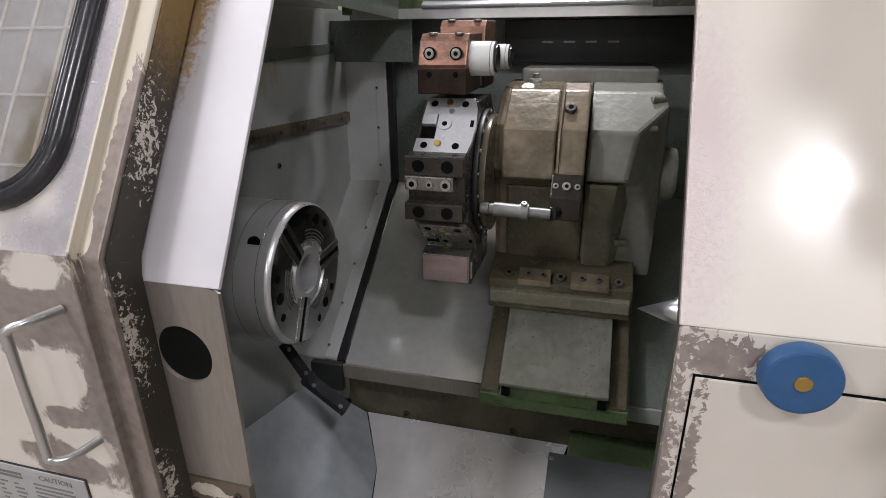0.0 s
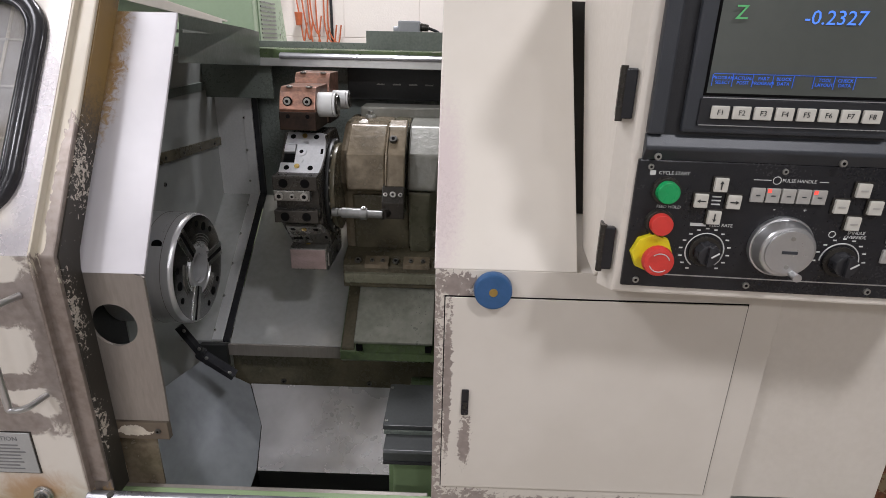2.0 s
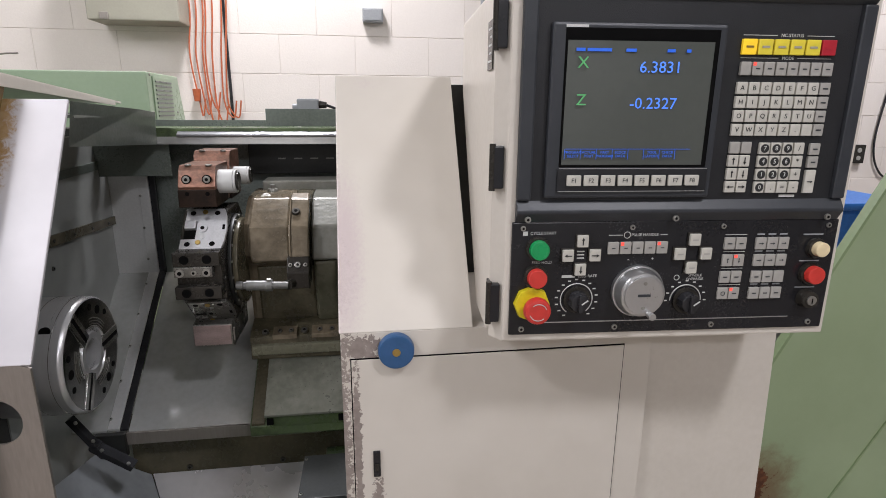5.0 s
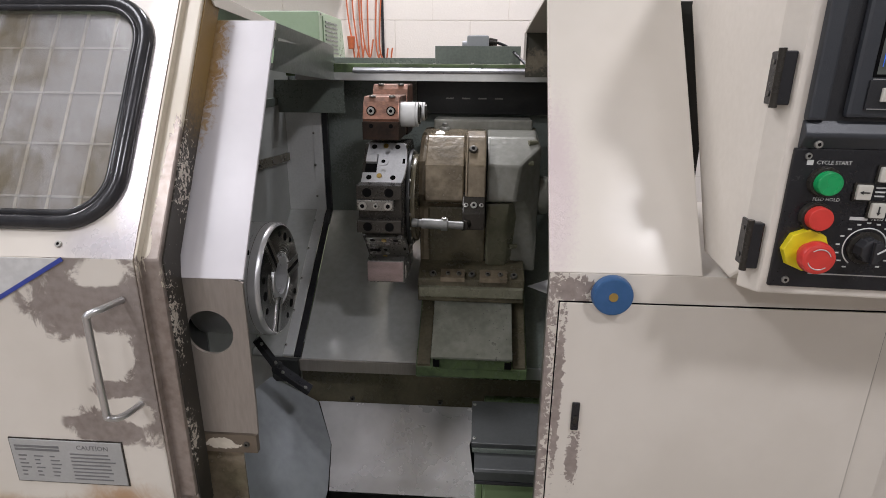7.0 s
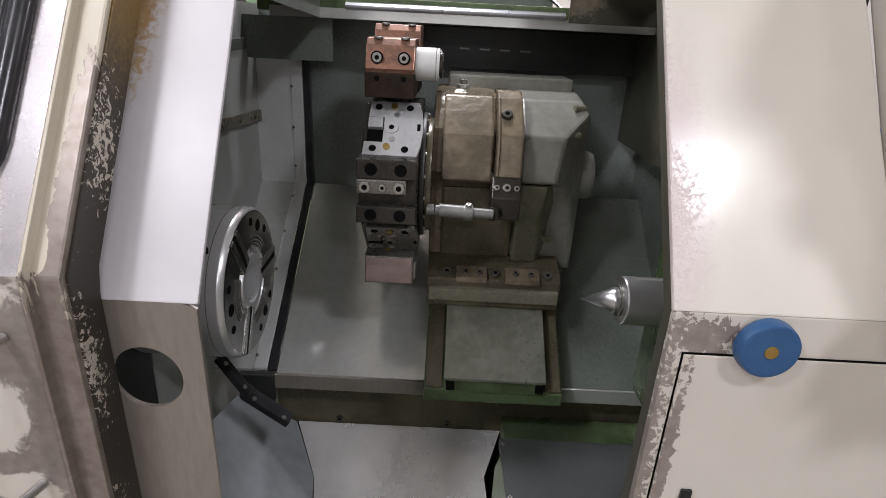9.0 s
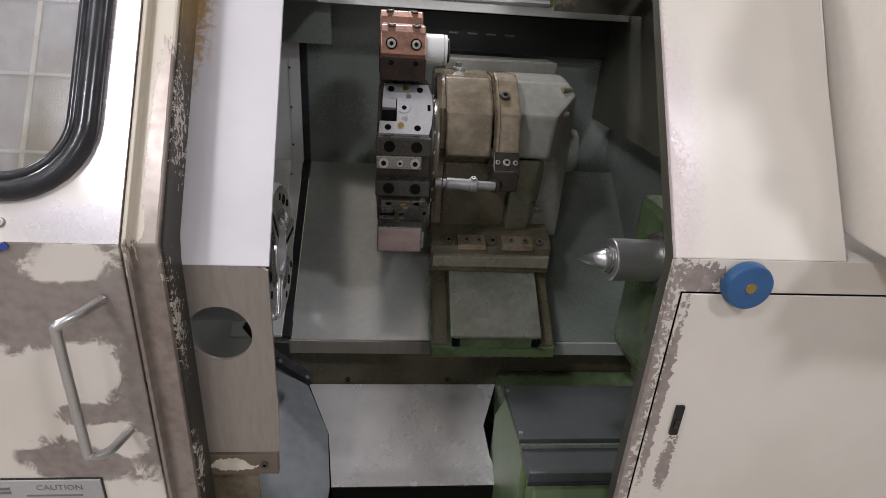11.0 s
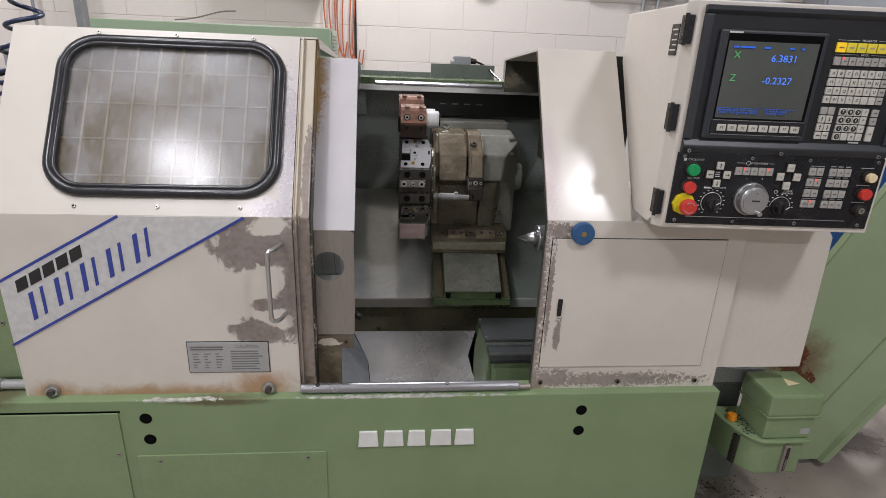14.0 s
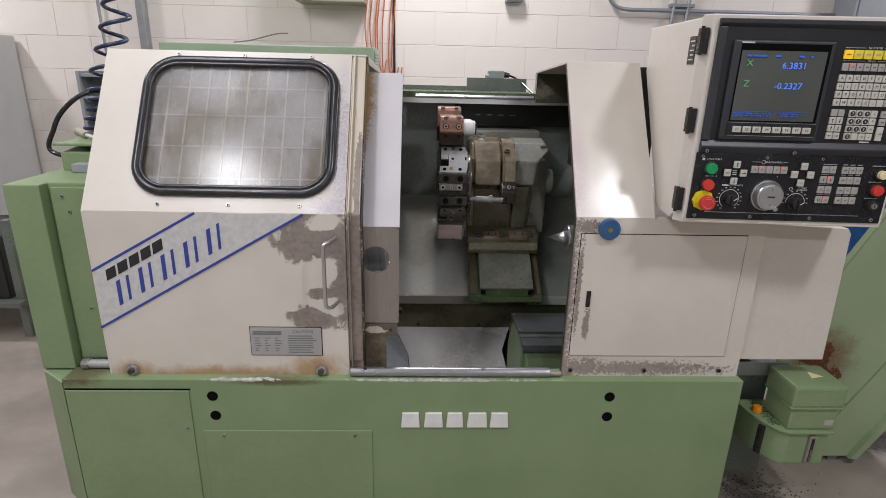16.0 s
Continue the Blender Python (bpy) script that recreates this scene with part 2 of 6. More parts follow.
polished = surface("ground_steel", (0.62, 0.62, 0.61), (0.50, 0.50, 0.49), 0.2, 1.0, 5, 300, 0.03)
silver = surface("machined_plate", (0.54, 0.54, 0.545), (0.41, 0.41, 0.415), 0.4, 0.4, 14, 240, 0.05)
oxide = surface("black_oxide_steel", (0.05, 0.045, 0.038), (0.022, 0.02, 0.017), 0.27, 0.25, 12, 200, 0.1, None, 0.1, 1.35)
gunmetal = surface("oily_tool_steel", (0.27, 0.262, 0.24), (0.135, 0.13, 0.116), 0.28, 0.65, 12, 160, 0.08)
copper = surface("heat_tinted_steel", (0.31, 0.155, 0.105), (0.11, 0.065, 0.048), 0.34, 0.5, 26, 160, 0.08, (1, 1, 1.6))
# black-brown carries the shade under the boring holders' overhanging upper half
copper_shade = surface("shaded_tool_steel", (0.035, 0.02, 0.013), (0.012, 0.008, 0.006), 0.5, 0.0, 22, 120, 0.1, None, 0.12, 1.25)
pink_steel = surface("scratched_pink_steel", (0.38, 0.29, 0.28), (0.22, 0.175, 0.17), 0.36, 0.6, 12, 220, 0.15, (1, 3, 3))
white_sleeve = surface("white_plastic_sleeve", (0.58, 0.58, 0.56), (0.5, 0.5, 0.48), 0.45, 0, 6, 120, 0.03)
cast_brown = surface("oil_browned_casting", (0.26, 0.21, 0.145), (0.105, 0.085, 0.055), 0.25, 0.15, 12, 60, 0.5)
cast_grey = surface("oily_grey_casting", (0.29, 0.288, 0.255), (0.19, 0.188, 0.158), 0.32, 0.2, 9, 70, 0.35)
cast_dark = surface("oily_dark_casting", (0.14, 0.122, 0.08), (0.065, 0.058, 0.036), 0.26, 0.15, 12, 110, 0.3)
slide_top = surface("oily_slide_plate", (0.28, 0.285, 0.24), (0.15, 0.154, 0.122), 0.3, 0.4, 8, 60, 0.06)
rubber = surface("black_rubber", (0.018, 0.018, 0.02), (0.03, 0.03, 0.033), 0.24, 0, 20, 140, 0.05)
black_panel = surface("black_textured_panel", (0.010, 0.0105, 0.012), (0.015, 0.0155, 0.018), 0.45, 0, 12, 900, 0.25)
black_gloss = surface("black_overlay", (0.010, 0.010, 0.012), (0.016, 0.016, 0.018), 0.25, 0, 8, 300, 0.05)
grey_bezel = surface("dark_grey_bezel", (0.028, 0.031, 0.036), (0.036, 0.039, 0.045), 0.38, 0, 10, 700, 0.15)
# near-black paints the shade inside holes, slots and gaps drawn as flat pieces
pit = surface("hole_shade", (0.006, 0.006, 0.006), (0.004, 0.004, 0.004), 0.7, 0, 20, 90, 0, None, 0.0, 1.1)
key_white = flat("ivory_key", (0.56, 0.54, 0.48), 0.4)
key_grey = flat("grey_key", (0.38, 0.365, 0.335), 0.42)
yellow_lamp = flat("yellow_lens", (0.80, 0.66, 0.06), 0.3)
amber_lamp = flat("lit_amber_lens", (0.95, 0.62, 0.03), 0.3, 0, 0.25)
red_lens = flat("red_lens", (0.45, 0.02, 0.035), 0.3)
red_led = flat("red_led", (1.0, 0.08, 0.06), 0.3, 0, 0.8)
red_btn = flat("red_button", (0.60, 0.045, 0.035), 0.3)
green_btn = flat("green_button", (0.01, 0.30, 0.09), 0.28)
yellow_ring = flat("yellow_collar", (0.75, 0.62, 0.02), 0.38)
orange_cap = flat("orange_cap", (0.75, 0.26, 0.01), 0.4)
ivory_btn = flat("ivory_button", (0.82, 0.68, 0.42), 0.3)
ink = flat("black_ink", (0.02, 0.02, 0.02), 0.5)
white_ink = flat("white_ink", (0.6, 0.6, 0.58), 0.5)
white_mark = surface("worn_white_enamel", (0.76, 0.76, 0.74), (0.66, 0.66, 0.63), 0.35, 0, 20, 150, 0.05)
grid_yellow = surface("yellowed_grid", (0.86, 0.76, 0.55), (0.78, 0.72, 0.60), 0.5, 0, 4, 90, 0.05)
grid_pale = surface("pale_grid", (0.74, 0.71, 0.65), (0.62, 0.60, 0.55), 0.5, 0, 5, 90, 0.05)
backing = surface("window_backing", (0.40, 0.395, 0.39), (0.24, 0.20, 0.145), 0.5, 0.1, 6, 90, 0.05)
blue_ink = flat("blue_stripe_ink", (0.035, 0.06, 0.30), 0.4)
band_white = flat("white_stripe_band", (0.58, 0.575, 0.56), 0.36)
plaque_mat = surface("grey_plaque", (0.40, 0.40, 0.39), (0.34, 0.34, 0.33), 0.4, 0.1, 10, 200, 0.05)
plaque_text = flat("plaque_print", (0.16, 0.16, 0.16), 0.5)
blue_knob_mat = surface("blue_plastic", (0.025, 0.085, 0.20), (0.035, 0.10, 0.235), 0.42, 0, 30, 160, 0.2)
brass = flat("brass", (0.55, 0.38, 0.12), 0.32, 0.9)
alu = surface("satin_aluminium", (0.60, 0.60, 0.60), (0.53, 0.53, 0.53), 0.3, 0.9, 6, 260, 0.03)
zinc = flat("zinc_screw", (0.42, 0.41, 0.38), 0.35, 0.85)
dark_screw = flat("dark_screw", (0.10, 0.095, 0.085), 0.4, 0.7)
glow_blue = flat("blue_phosphor", (0.09, 0.26, 0.95), 0.4, 0, 0.45)
glow_green = flat("green_phosphor", (0.10, 0.42, 0.15), 0.4, 0, 0.15)
glow_dim = flat("dim_blue_phosphor", (0.02, 0.12, 0.65), 0.4, 0, 0.35)
# base lifted to paint the room's reflection into the dark glass
screen_glass = surface("tube_glass_and_glare", (0.085, 0.092, 0.082), (0.075, 0.082, 0.073), 0.07, 0, 8, 90, 0.0, None, 0.02)
cord_orange = flat("orange_cord", (0.52, 0.13, 0.05), 0.45)
hose_blue = flat("blue_coiled_hose", (0.02, 0.03, 0.075), 0.3)
bin_blue = flat("blue_bin_plastic", (0.02, 0.16, 0.55), 0.4)
wall_paint = surface("cream_block_paint", (0.78, 0.715, 0.655), (0.73, 0.665, 0.605), 0.6, 0, 1.2, 130, 0.5)
pale_green = surface("pale_green_enamel", (0.36, 0.46, 0.32), (0.32, 0.42, 0.28), 0.3, 0, 3, 80, 0.05)
mortar = surface("block_mortar", (0.62, 0.56, 0.50), (0.70, 0.63, 0.57), 0.75, 0, 6, 120, 0.4)
concrete = worn("concrete_floor", (0.36, 0.31, 0.265), (0.25, 0.215, 0.185), 0.5, (0.05, 0.043, 0.038), (0.09, 0.078, 0.068), 0.22, 0.0,
                [((1.18, 0.02, FLOOR), (0.24, 0.22, 0.3)), ((1.9, 0.35, FLOOR), (0.35, 0.18, 0.3))], cut=0.45, grain=7, spread=1.2, soft=0.35)
ceiling_paint = surface("ceiling_paint", (0.6, 0.6, 0.58), (0.55, 0.55, 0.53), 0.8, 0, 2, 60, 0.1)
conduit_mat = surface("galvanised_conduit", (0.40, 0.41, 0.42), (0.32, 0.33, 0.34), 0.42, 0.7, 9, 140, 0.1)
locker_grey = surface("locker_grey_paint", (0.50, 0.50, 0.49), (0.44, 0.44, 0.43), 0.45, 0, 4, 90, 0.1)
grey_box_mat = surface("grey_box_paint", (0.30, 0.31, 0.32), (0.26, 0.27, 0.28), 0.5, 0, 5, 90, 0.1)
beige_box = surface("beige_box_paint", (0.36, 0.34, 0.27), (0.32, 0.30, 0.24), 0.5, 0, 5, 90, 0.1)
cover_dark = surface("dark_cover_steel", (0.06, 0.063, 0.062), (0.036, 0.038, 0.037), 0.34, 0.1, 5, 140, 0.03, None, 0.12, 1.35)
swarf = surface("dark_swarf", (0.035, 0.03, 0.028), (0.12, 0.11, 0.10), 0.4, 0.6, 60, 200, 0.4)

g = Graph("dirty_window_plastic")
dirt_n = g.math("ADD", g.math("MULTIPLY", g.noise(5, 7, 0.65, (1, 1, 0.6), 0.8), 0.75), g.math("MULTIPLY", g.noise(60, 4, 0.6, (1, 0.4, 0.4)), 0.25))
g.set("Base Color", g.mix(g.ramp(dirt_n, 0.42, 0.62), (0.42, 0.41, 0.405), (0.18, 0.15, 0.10)))
g.set("Roughness", g.math("ADD", 0.07, g.math("MULTIPLY", dirt_n, 0.22)))
g.set("Alpha", g.math("ADD", 0.16, g.math("MULTIPLY", dirt_n, 0.45)))
window_dirty = g.mat


# ---- shapes ----
def b_box(bm, x0, x1, y0, y1, z0, z1, bev=0.0, seg=2):
    got = bmesh.ops.create_cube(bm, size=1, matrix=Matrix.Translation(((x0 + x1) / 2, (y0 + y1) / 2, (z0 + z1) / 2)) @ Matrix.Diagonal((x1 - x0, y1 - y0, z1 - z0, 1)))
    if bev:
        edges = list({e for v in got["verts"] for e in v.link_edges})
        bmesh.ops.bevel(bm, geom=edges, offset=bev, segments=seg, affect="EDGES", profile=0.6)
    return bm


def b_cyl(bm, p0, p1, r0, r1=None, seg=28, bev=0.0):
    p0, p1 = Vector(p0), Vector(p1)
    d = p1 - p0
    m = Matrix.Translation((p0 + p1) / 2) @ d.to_track_quat("Z", "Y").to_matrix().to_4x4()
    got = bmesh.ops.create_cone(bm, cap_ends=True, segments=seg, radius1=r0, radius2=r0 if r1 is None else max(r1, 1e-4), depth=d.length, matrix=m)
    if bev:
        rims = [e for e in {e for v in got["verts"] for e in v.link_edges} if any(len(f.verts) > 4 for f in e.link_faces)]
        bmesh.ops.bevel(bm, geom=rims, offset=bev, segments=2, affect="EDGES", profile=0.6)
    return bm


def b_prism(bm, pts, axis, a, b, bev=0.0):
    """A polygon drawn in the plane across the axis, in the order of the other two axes, pushed from a to b."""
    def at(p, v):
        return {"x": (v, p[0], p[1]), "y": (p[0], v, p[1]), "z": (p[0], p[1], v)}[axis]
    lo, hi = [bm.verts.new(at(p, a)) for p in pts], [bm.verts.new(at(p, b)) for p in pts]
    faces = [bm.faces.new(lo), bm.faces.new(hi[::-1])]
    for i in range(len(pts)):
        j = (i + 1) % len(pts)
        faces.append(bm.faces.new((lo[j], lo[i], hi[i], hi[j])))
    bmesh.ops.recalc_face_normals(bm, faces=faces)
    if bev:
        bmesh.ops.bevel(bm, geom=list({e for f in faces for e in f.edges}), offset=bev, segments=2, affect="EDGES", profile=0.6)
    return bm


def b_tube(bm, pts, r, seg=8, closed=False):
    pts = [Vector(p) for p in pts]
    n, rings, up = len(pts), [], Vector((0.13, 0.21, 0.97))
    for i, p in enumerate(pts):
        a, b = (pts[i - 1] if i or closed else p), (pts[(i + 1) % n] if i < n - 1 or closed else p)
        t = (b - a).normalized()
        side = t.cross(up)
        side = side.normalized() if side.length > 1e-3 else Vector((1, 0, 0))
        up = side.cross(t).normalized()
        rings.append([bm.verts.new(p + r * (math.cos(q) * side + math.sin(q) * up)) for q in (2 * math.pi * k / seg for k in range(seg))])
    for i in range(n if closed else n - 1):
        a, b = rings[i], rings[(i + 1) % n]
        shift = min(range(seg), key=lambda s: (a[0].co - b[s].co).length) if closed and i == n - 1 else 0
        for k in range(seg):
            bm.faces.new((a[k], a[(k + 1) % seg], b[(k + 1 + shift) % seg], b[(k + shift) % seg]))
    if not closed:
        bm.faces.new(rings[0][::-1]), bm.faces.new(rings[-1])
    bmesh.ops.recalc_face_normals(bm, faces=bm.faces[:])
    return bm


def arc(cx, cz, r, a0, a1, n):
    return [(cx + r * math.cos(radians(a0 + (a1 - a0) * k / n)), cz + r * math.sin(radians(a0 + (a1 - a0) * k / n))) for k in range(n + 1)]


def smooth_path(pts, n=8):
    """A soft curve through the points."""
    p = [Vector(q) for q in pts]
    p = [2 * p[0] - p[1], *p, 2 * p[-1] - p[-2]]
    out = []
    for i in range(1, len(p) - 2):
        for k in range(n):
            t = k / n
            out.append(0.5 * (2 * p[i] + (p[i + 1] - p[i - 1]) * t + (2 * p[i - 1] - 5 * p[i] + 4 * p[i + 1] - p[i + 2]) * t * t
                              + (3 * p[i] - p[i - 1] - 3 * p[i + 1] + p[i + 2]) * t ** 3))
    return out + [p[-2]]


def finish(bm, name, angle=32):
    """Smooth shading that leaves broad flat faces flat beside their narrow bevels."""
    sizes = {f: f.calc_area() for f in bm.faces}
    for f in bm.faces:
        f.smooth = True
    for e in bm.edges:
        if len(e.link_faces) != 2:
            continue
        a, b = e.link_faces
        bend, lo, hi = e.calc_face_angle(0.0), min(sizes[a], sizes[b]), max(sizes[a], sizes[b])
        e.smooth = not (bend > radians(angle) or (bend > radians(6) and hi > 5 * lo))
    me = bpy.data.meshes.new(name)
    bm.to_mesh(me)
    bm.free()
    return me


def part(name, bm, material, parent, label=""):
    me = finish(bm, name)
    me.materials.append(material)
    ob = new(name, me)
    ob.parent = parent
    return tagged(ob, label)


def thing(name, label, category, group="", kind="", at=(0, 0, 0)):
    ob = new(name)
    ob.empty_display_size = 0.05
    ob.location = at
    return tagged(ob, label, category, group, kind)


def solid(name, bm, material, label, category, group="", kind=""):
    me = finish(bm, name)
    me.materials.append(material)
    return tagged(new(name, me), label, category, group, kind)


def box(x0, x1, y0, y1, z0, z1, bev=0.0):
    return b_box(bmesh.new(), x0, x1, y0, y1, z0, z1, bev)


def cyl(p0, p1, r0, r1=None, seg=28, bev=0.0):
    return b_cyl(bmesh.new(), p0, p1, r0, r1, seg, bev)


def prism(pts, axis, a, b, bev=0.0):
    return b_prism(bmesh.new(), pts, axis, a, b, bev)


def tube(pts, r, seg=8, closed=False):
    return b_tube(bmesh.new(), pts, r, seg, closed)


def turned(bm, m):
    bm.transform(m)
    return bm


def strip(line, thick):
    """The outline of a sheet that follows a line of (y, z), its second skin pushed back and down."""
    back = []
    for i, p in enumerate(line):
        a, b = Vector(line[max(i - 1, 0)]), Vector(line[min(i + 1, len(line) - 1)])
        d = (b - a).normalized()
        back.append((p[0] + d[1] * thick, p[1] - d[0] * thick))
    return list(line) + back[::-1]


def screw(p, way, r, parent, name="screw", material=None, socket=True):
    """A pan or socket head screw at p, its head looking along way."""
    p, way = Vector(p), Vector(way).normalized()
    bm = cyl(p - 0.001 * way, p + 0.55 * r * way, r, r * 0.9, 12, r * 0.12)
    ob = part(name, bm, material or zinc, parent)
    if socket:
        part("socket", cyl(p + 0.50 * r * way, p + 0.57 * r * way, r * 0.45, None, 6), pit, ob)
    return ob


def writing(text, size, material, parent, m, name="writing", align="CENTER"):
    cu = bpy.data.curves.new("writing", "FONT")
    cu.body, cu.size, cu.align_x, cu.align_y, cu.extrude, cu.resolution_u = text, size, align, "CENTER", 0.0002, 2
    tmp = new("writing_curve", cu)
    me = bpy.data.meshes.new_from_object(tmp.evaluated_get(bpy.context.evaluated_depsgraph_get()))
    bpy.data.objects.remove(tmp)
    me.transform(m)
    me.materials.clear()
    me.materials.append(material)
    ob = new(name, me)
    ob.parent = parent
    return ob


def front(x, y, z, roll=0):
    """Where writing stands that faces the front."""
    return pose(x, y, z, 90, 0, 0) @ pose(0, 0, 0, 0, 0, roll)

# ---- the workshop ----
solid("floor", box(-5, 6.5, -5, 2.45, FLOOR - 0.1, FLOOR), concrete, "stained bare concrete workshop floor", "floor", kind="structure")
solid("ceiling", box(-5, 6.5, -5, 2.6, 3.9, 4.0), ceiling_paint, "plain painted workshop ceiling", "ceiling", kind="structure")
solid("wall_south", box(-5, 6.5, -5.1, -5, FLOOR - 0.1, 3.9), ceiling_paint, "plain painted workshop wall", "wall", kind="structure")
solid("wall_west", box(-5.1, -5, -5, 2.6, FLOOR - 0.1, 3.9), ceiling_paint, "plain painted workshop wall", "wall", kind="structure")
solid("wall_east", box(6.5, 6.6, -5, 2.6, FLOOR - 0.1, 3.9), ceiling_paint, "plain painted workshop wall", "wall", kind="structure")
wall_north = solid("wall_north", box(-5, 6.5, 2.4062, 2.6, FLOOR - 0.1, 3.9), mortar, "cream-painted concrete block wall with fine joints", "wall", kind="structure")

# ---- green base ----
base = thing("lathe_bed", "green-painted lathe bed base with scuffed top edge", "machine base")
part("front_plate", prism([(0.0, FLOOR), (0.0, 0.797), (0.075, 0.797), (0.075, 0.74), (0.03, 0.72), (0.03, FLOOR)], "x", -1.04, 1.05, 0.003), green, base)
part("left_body", box(-1.035, -0.32, 0.076, 1.05, FLOOR, 0.79, 0.004), dark_sheet, base)
part("right_body", box(0.76, 1.045, 0.076, 1.05, FLOOR, 0.76, 0.004), green_plain, base)
part("rear_casing", box(-1.2, -0.2, 1.055, 1.76, FLOOR, 1.398, 0.004), green_plain, base)
part("rear_body", box(-0.239, 0.759, 0.66, 1.05, FLOOR, 0.66, 0.004), dark_sheet, base)
part("chip_pan", box(-0.239, 0.759, 0.031, 0.66, FLOOR, 0.40), swarf, base, "dark chip pan full of fine swarf")
part("cover_panel", box(-0.64, -0.115, -0.004, 0.002, FLOOR + 0.01, 0.617, 0.0015), green_plain, base)
part("seam", box(-1.037, -0.664, -0.0015, 0.002, 0.7605, 0.7655), pit, base)
part("side_panel", box(-1.036, -0.668, -0.005, 0.002, FLOOR + 0.01, 0.760, 0.003), green_plain, base)
for hx, hz in ((-0.6, 0.74), (-0.597, 0.671), (0.63, 0.74), (0.63, 0.668)):
    part("bolt_hole", cyl((hx, -0.001, hz), (hx, 0.01, hz), 0.0165, None, 24), pit, base)
for sx, sz, sy in ((-0.577, 0.6, -0.004), (-0.168, 0.6, -0.004), (-0.684, 0.628, -0.005)):
    screw((sx, sy, sz), (0, -1, 0), 0.006, base)
# the maker's mark, as five plain raised shapes
for k, (x0, x1) in enumerate(((-0.024, 0.035), (0.048, 0.108), (0.118, 0.172), (0.184, 0.248), (0.256, 0.315))):
    part("raised_mark", prism([(x0, 0.631), (x1, 0.631), (x1 - 0.004, 0.683), (x0 + 0.004, 0.683)], "y", -0.007, 0.001, 0.002), white_mark, base, "raised white maker's mark block")
part("ledge", box(-0.19, 0.47, 0.0755, 0.10, 0.765, 0.781, 0.002), steel_dull, base)

rod = thing("door_rail", "round bright steel sliding door rail on the base edge", "rail")
part("bar", cyl((-0.181, 0.026, 0.8118), (0.438, 0.026, 0.8118), 0.0146, None, 32, 0.001), rail_steel, rod)
part("far_end", cyl((-0.99, 0.066, 0.812), (-0.9125, 0.066, 0.812), 0.0135, None, 28, 0.001), chuck_side, rod)
part("end_collar", cyl((-1.012, 0.066, 0.812), (-0.99, 0.066, 0.812), 0.0175, None, 10, 0.002), zinc, rod)
part("stub", cyl((0.4385, 0.026, 0.8065), (0.474, 0.026, 0.8065), 0.0095, None, 16), steel_dull, rod)
for sx in (-0.135, 0.23):
    part("bar_screw", cyl((sx, 0.0215, 0.8245), (sx, 0.021, 0.8275), 0.0062, None, 14), dark_screw, rod)

# ---- headstock cabinet ----
cab = thing("headstock_cabinet", "tall green headstock cabinet with screwed side cover", "cabinet")
part("body", prism([(-1.042, 0.0), (-1.14, 0.07), (-1.14, 1.0), (-1.042, 1.0)], "z", FLOOR, 0.786, 0.004), green_plain, cab)
part("upper_body", prism([(-1.14, 0.07), (-1.14, 1.0), (-0.86, 1.0), (-0.86, 0.11), (-1.04, 0.11), (-1.04, 0.07)], "z", 0.791, 1.372, 0.004), green_plain, cab)
part("cover", box(-1.03, -0.86, 0.098, 0.112, 0.815, 1.36, 0.002), green_plain, cab)
for sx, sz in ((-0.985, 1.29), (-0.998, 1.335), (-0.975, 0.985)):
    screw((sx, 0.098, sz), (0, -1, 0), 0.006, cab)
top_bracket = thing("hose_bracket", "small green bracket with grey block on the cabinet", "bracket")
part("plate", prism([(0.3, 1.372), (0.3, 1.43), (0.52, 1.45), (0.52, 1.372)], "x", -1.11, -1.0, 0.003), green_plain, top_bracket)
part("flap", box(-1.13, -0.98, 0.30, 0.55, 1.45, 1.458, 0.002), green_plain, top_bracket)
part("block", box(-1.06, -0.95, 0.26, 0.40, 1.373, 1.40, 0.003), grey_box_mat, top_bracket)
nozzle = thing("plug_connector", "pale grey plastic plug lying on the bracket", "plug")
part("body", cyl((-1.115, 0.42, 1.482), (-1.078, 0.40, 1.472), 0.015, 0.013, 16, 0.002), beige_box, nozzle)
part("bore", cyl((-1.1165, 0.4208, 1.4824), (-1.1145, 0.4198, 1.4819), 0.010, None, 14), pit, nozzle)
part("lead", tube(smooth_path([(-1.08, 0.40, 1.473), (-1.03, 0.38, 1.466), (-0.98, 0.37, 1.470)]), 0.006), white_sleeve, nozzle)
spine = smooth_path([(-1.13, 0.55, 1.43), (-1.115, 0.55, 1.50), (-1.09, 0.55, 1.58), (-1.065, 0.55, 1.68), (-1.02, 0.55, 1.79), (-0.99, 0.55, 1.90), (-0.97, 0.55, 2.05), (-0.95, 0.55, 2.30)], 40)
helix, turn = [], 0.0
for p, q in zip(spine[:-1], spine[1:]):
    turn += (q - p).length / (0.034 if p.z < 1.62 else 0.075)
    helix.append((p.x + 0.042 * math.cos(2 * math.pi * turn), p.y + 0.042 * math.sin(2 * math.pi * turn), p.z))
coil = solid("coiled_air_hose", tube(helix, 0.0068, 16), hose_blue, "dark blue coiled plastic air hose", "hose")
solid("black_cable", tube(smooth_path([(-1.10, 0.5, 1.37), (-1.265, 0.5, 1.40), (-1.245, 0.5, 1.48), (-1.20, 0.5, 1.545), (-1.13, 0.52, 1.60), (-1.04, 0.56, 1.615), (-0.96, 0.62, 1.58)]), 0.008, 8), rubber,
      "black rubber cable arching over the cabinet", "cable")

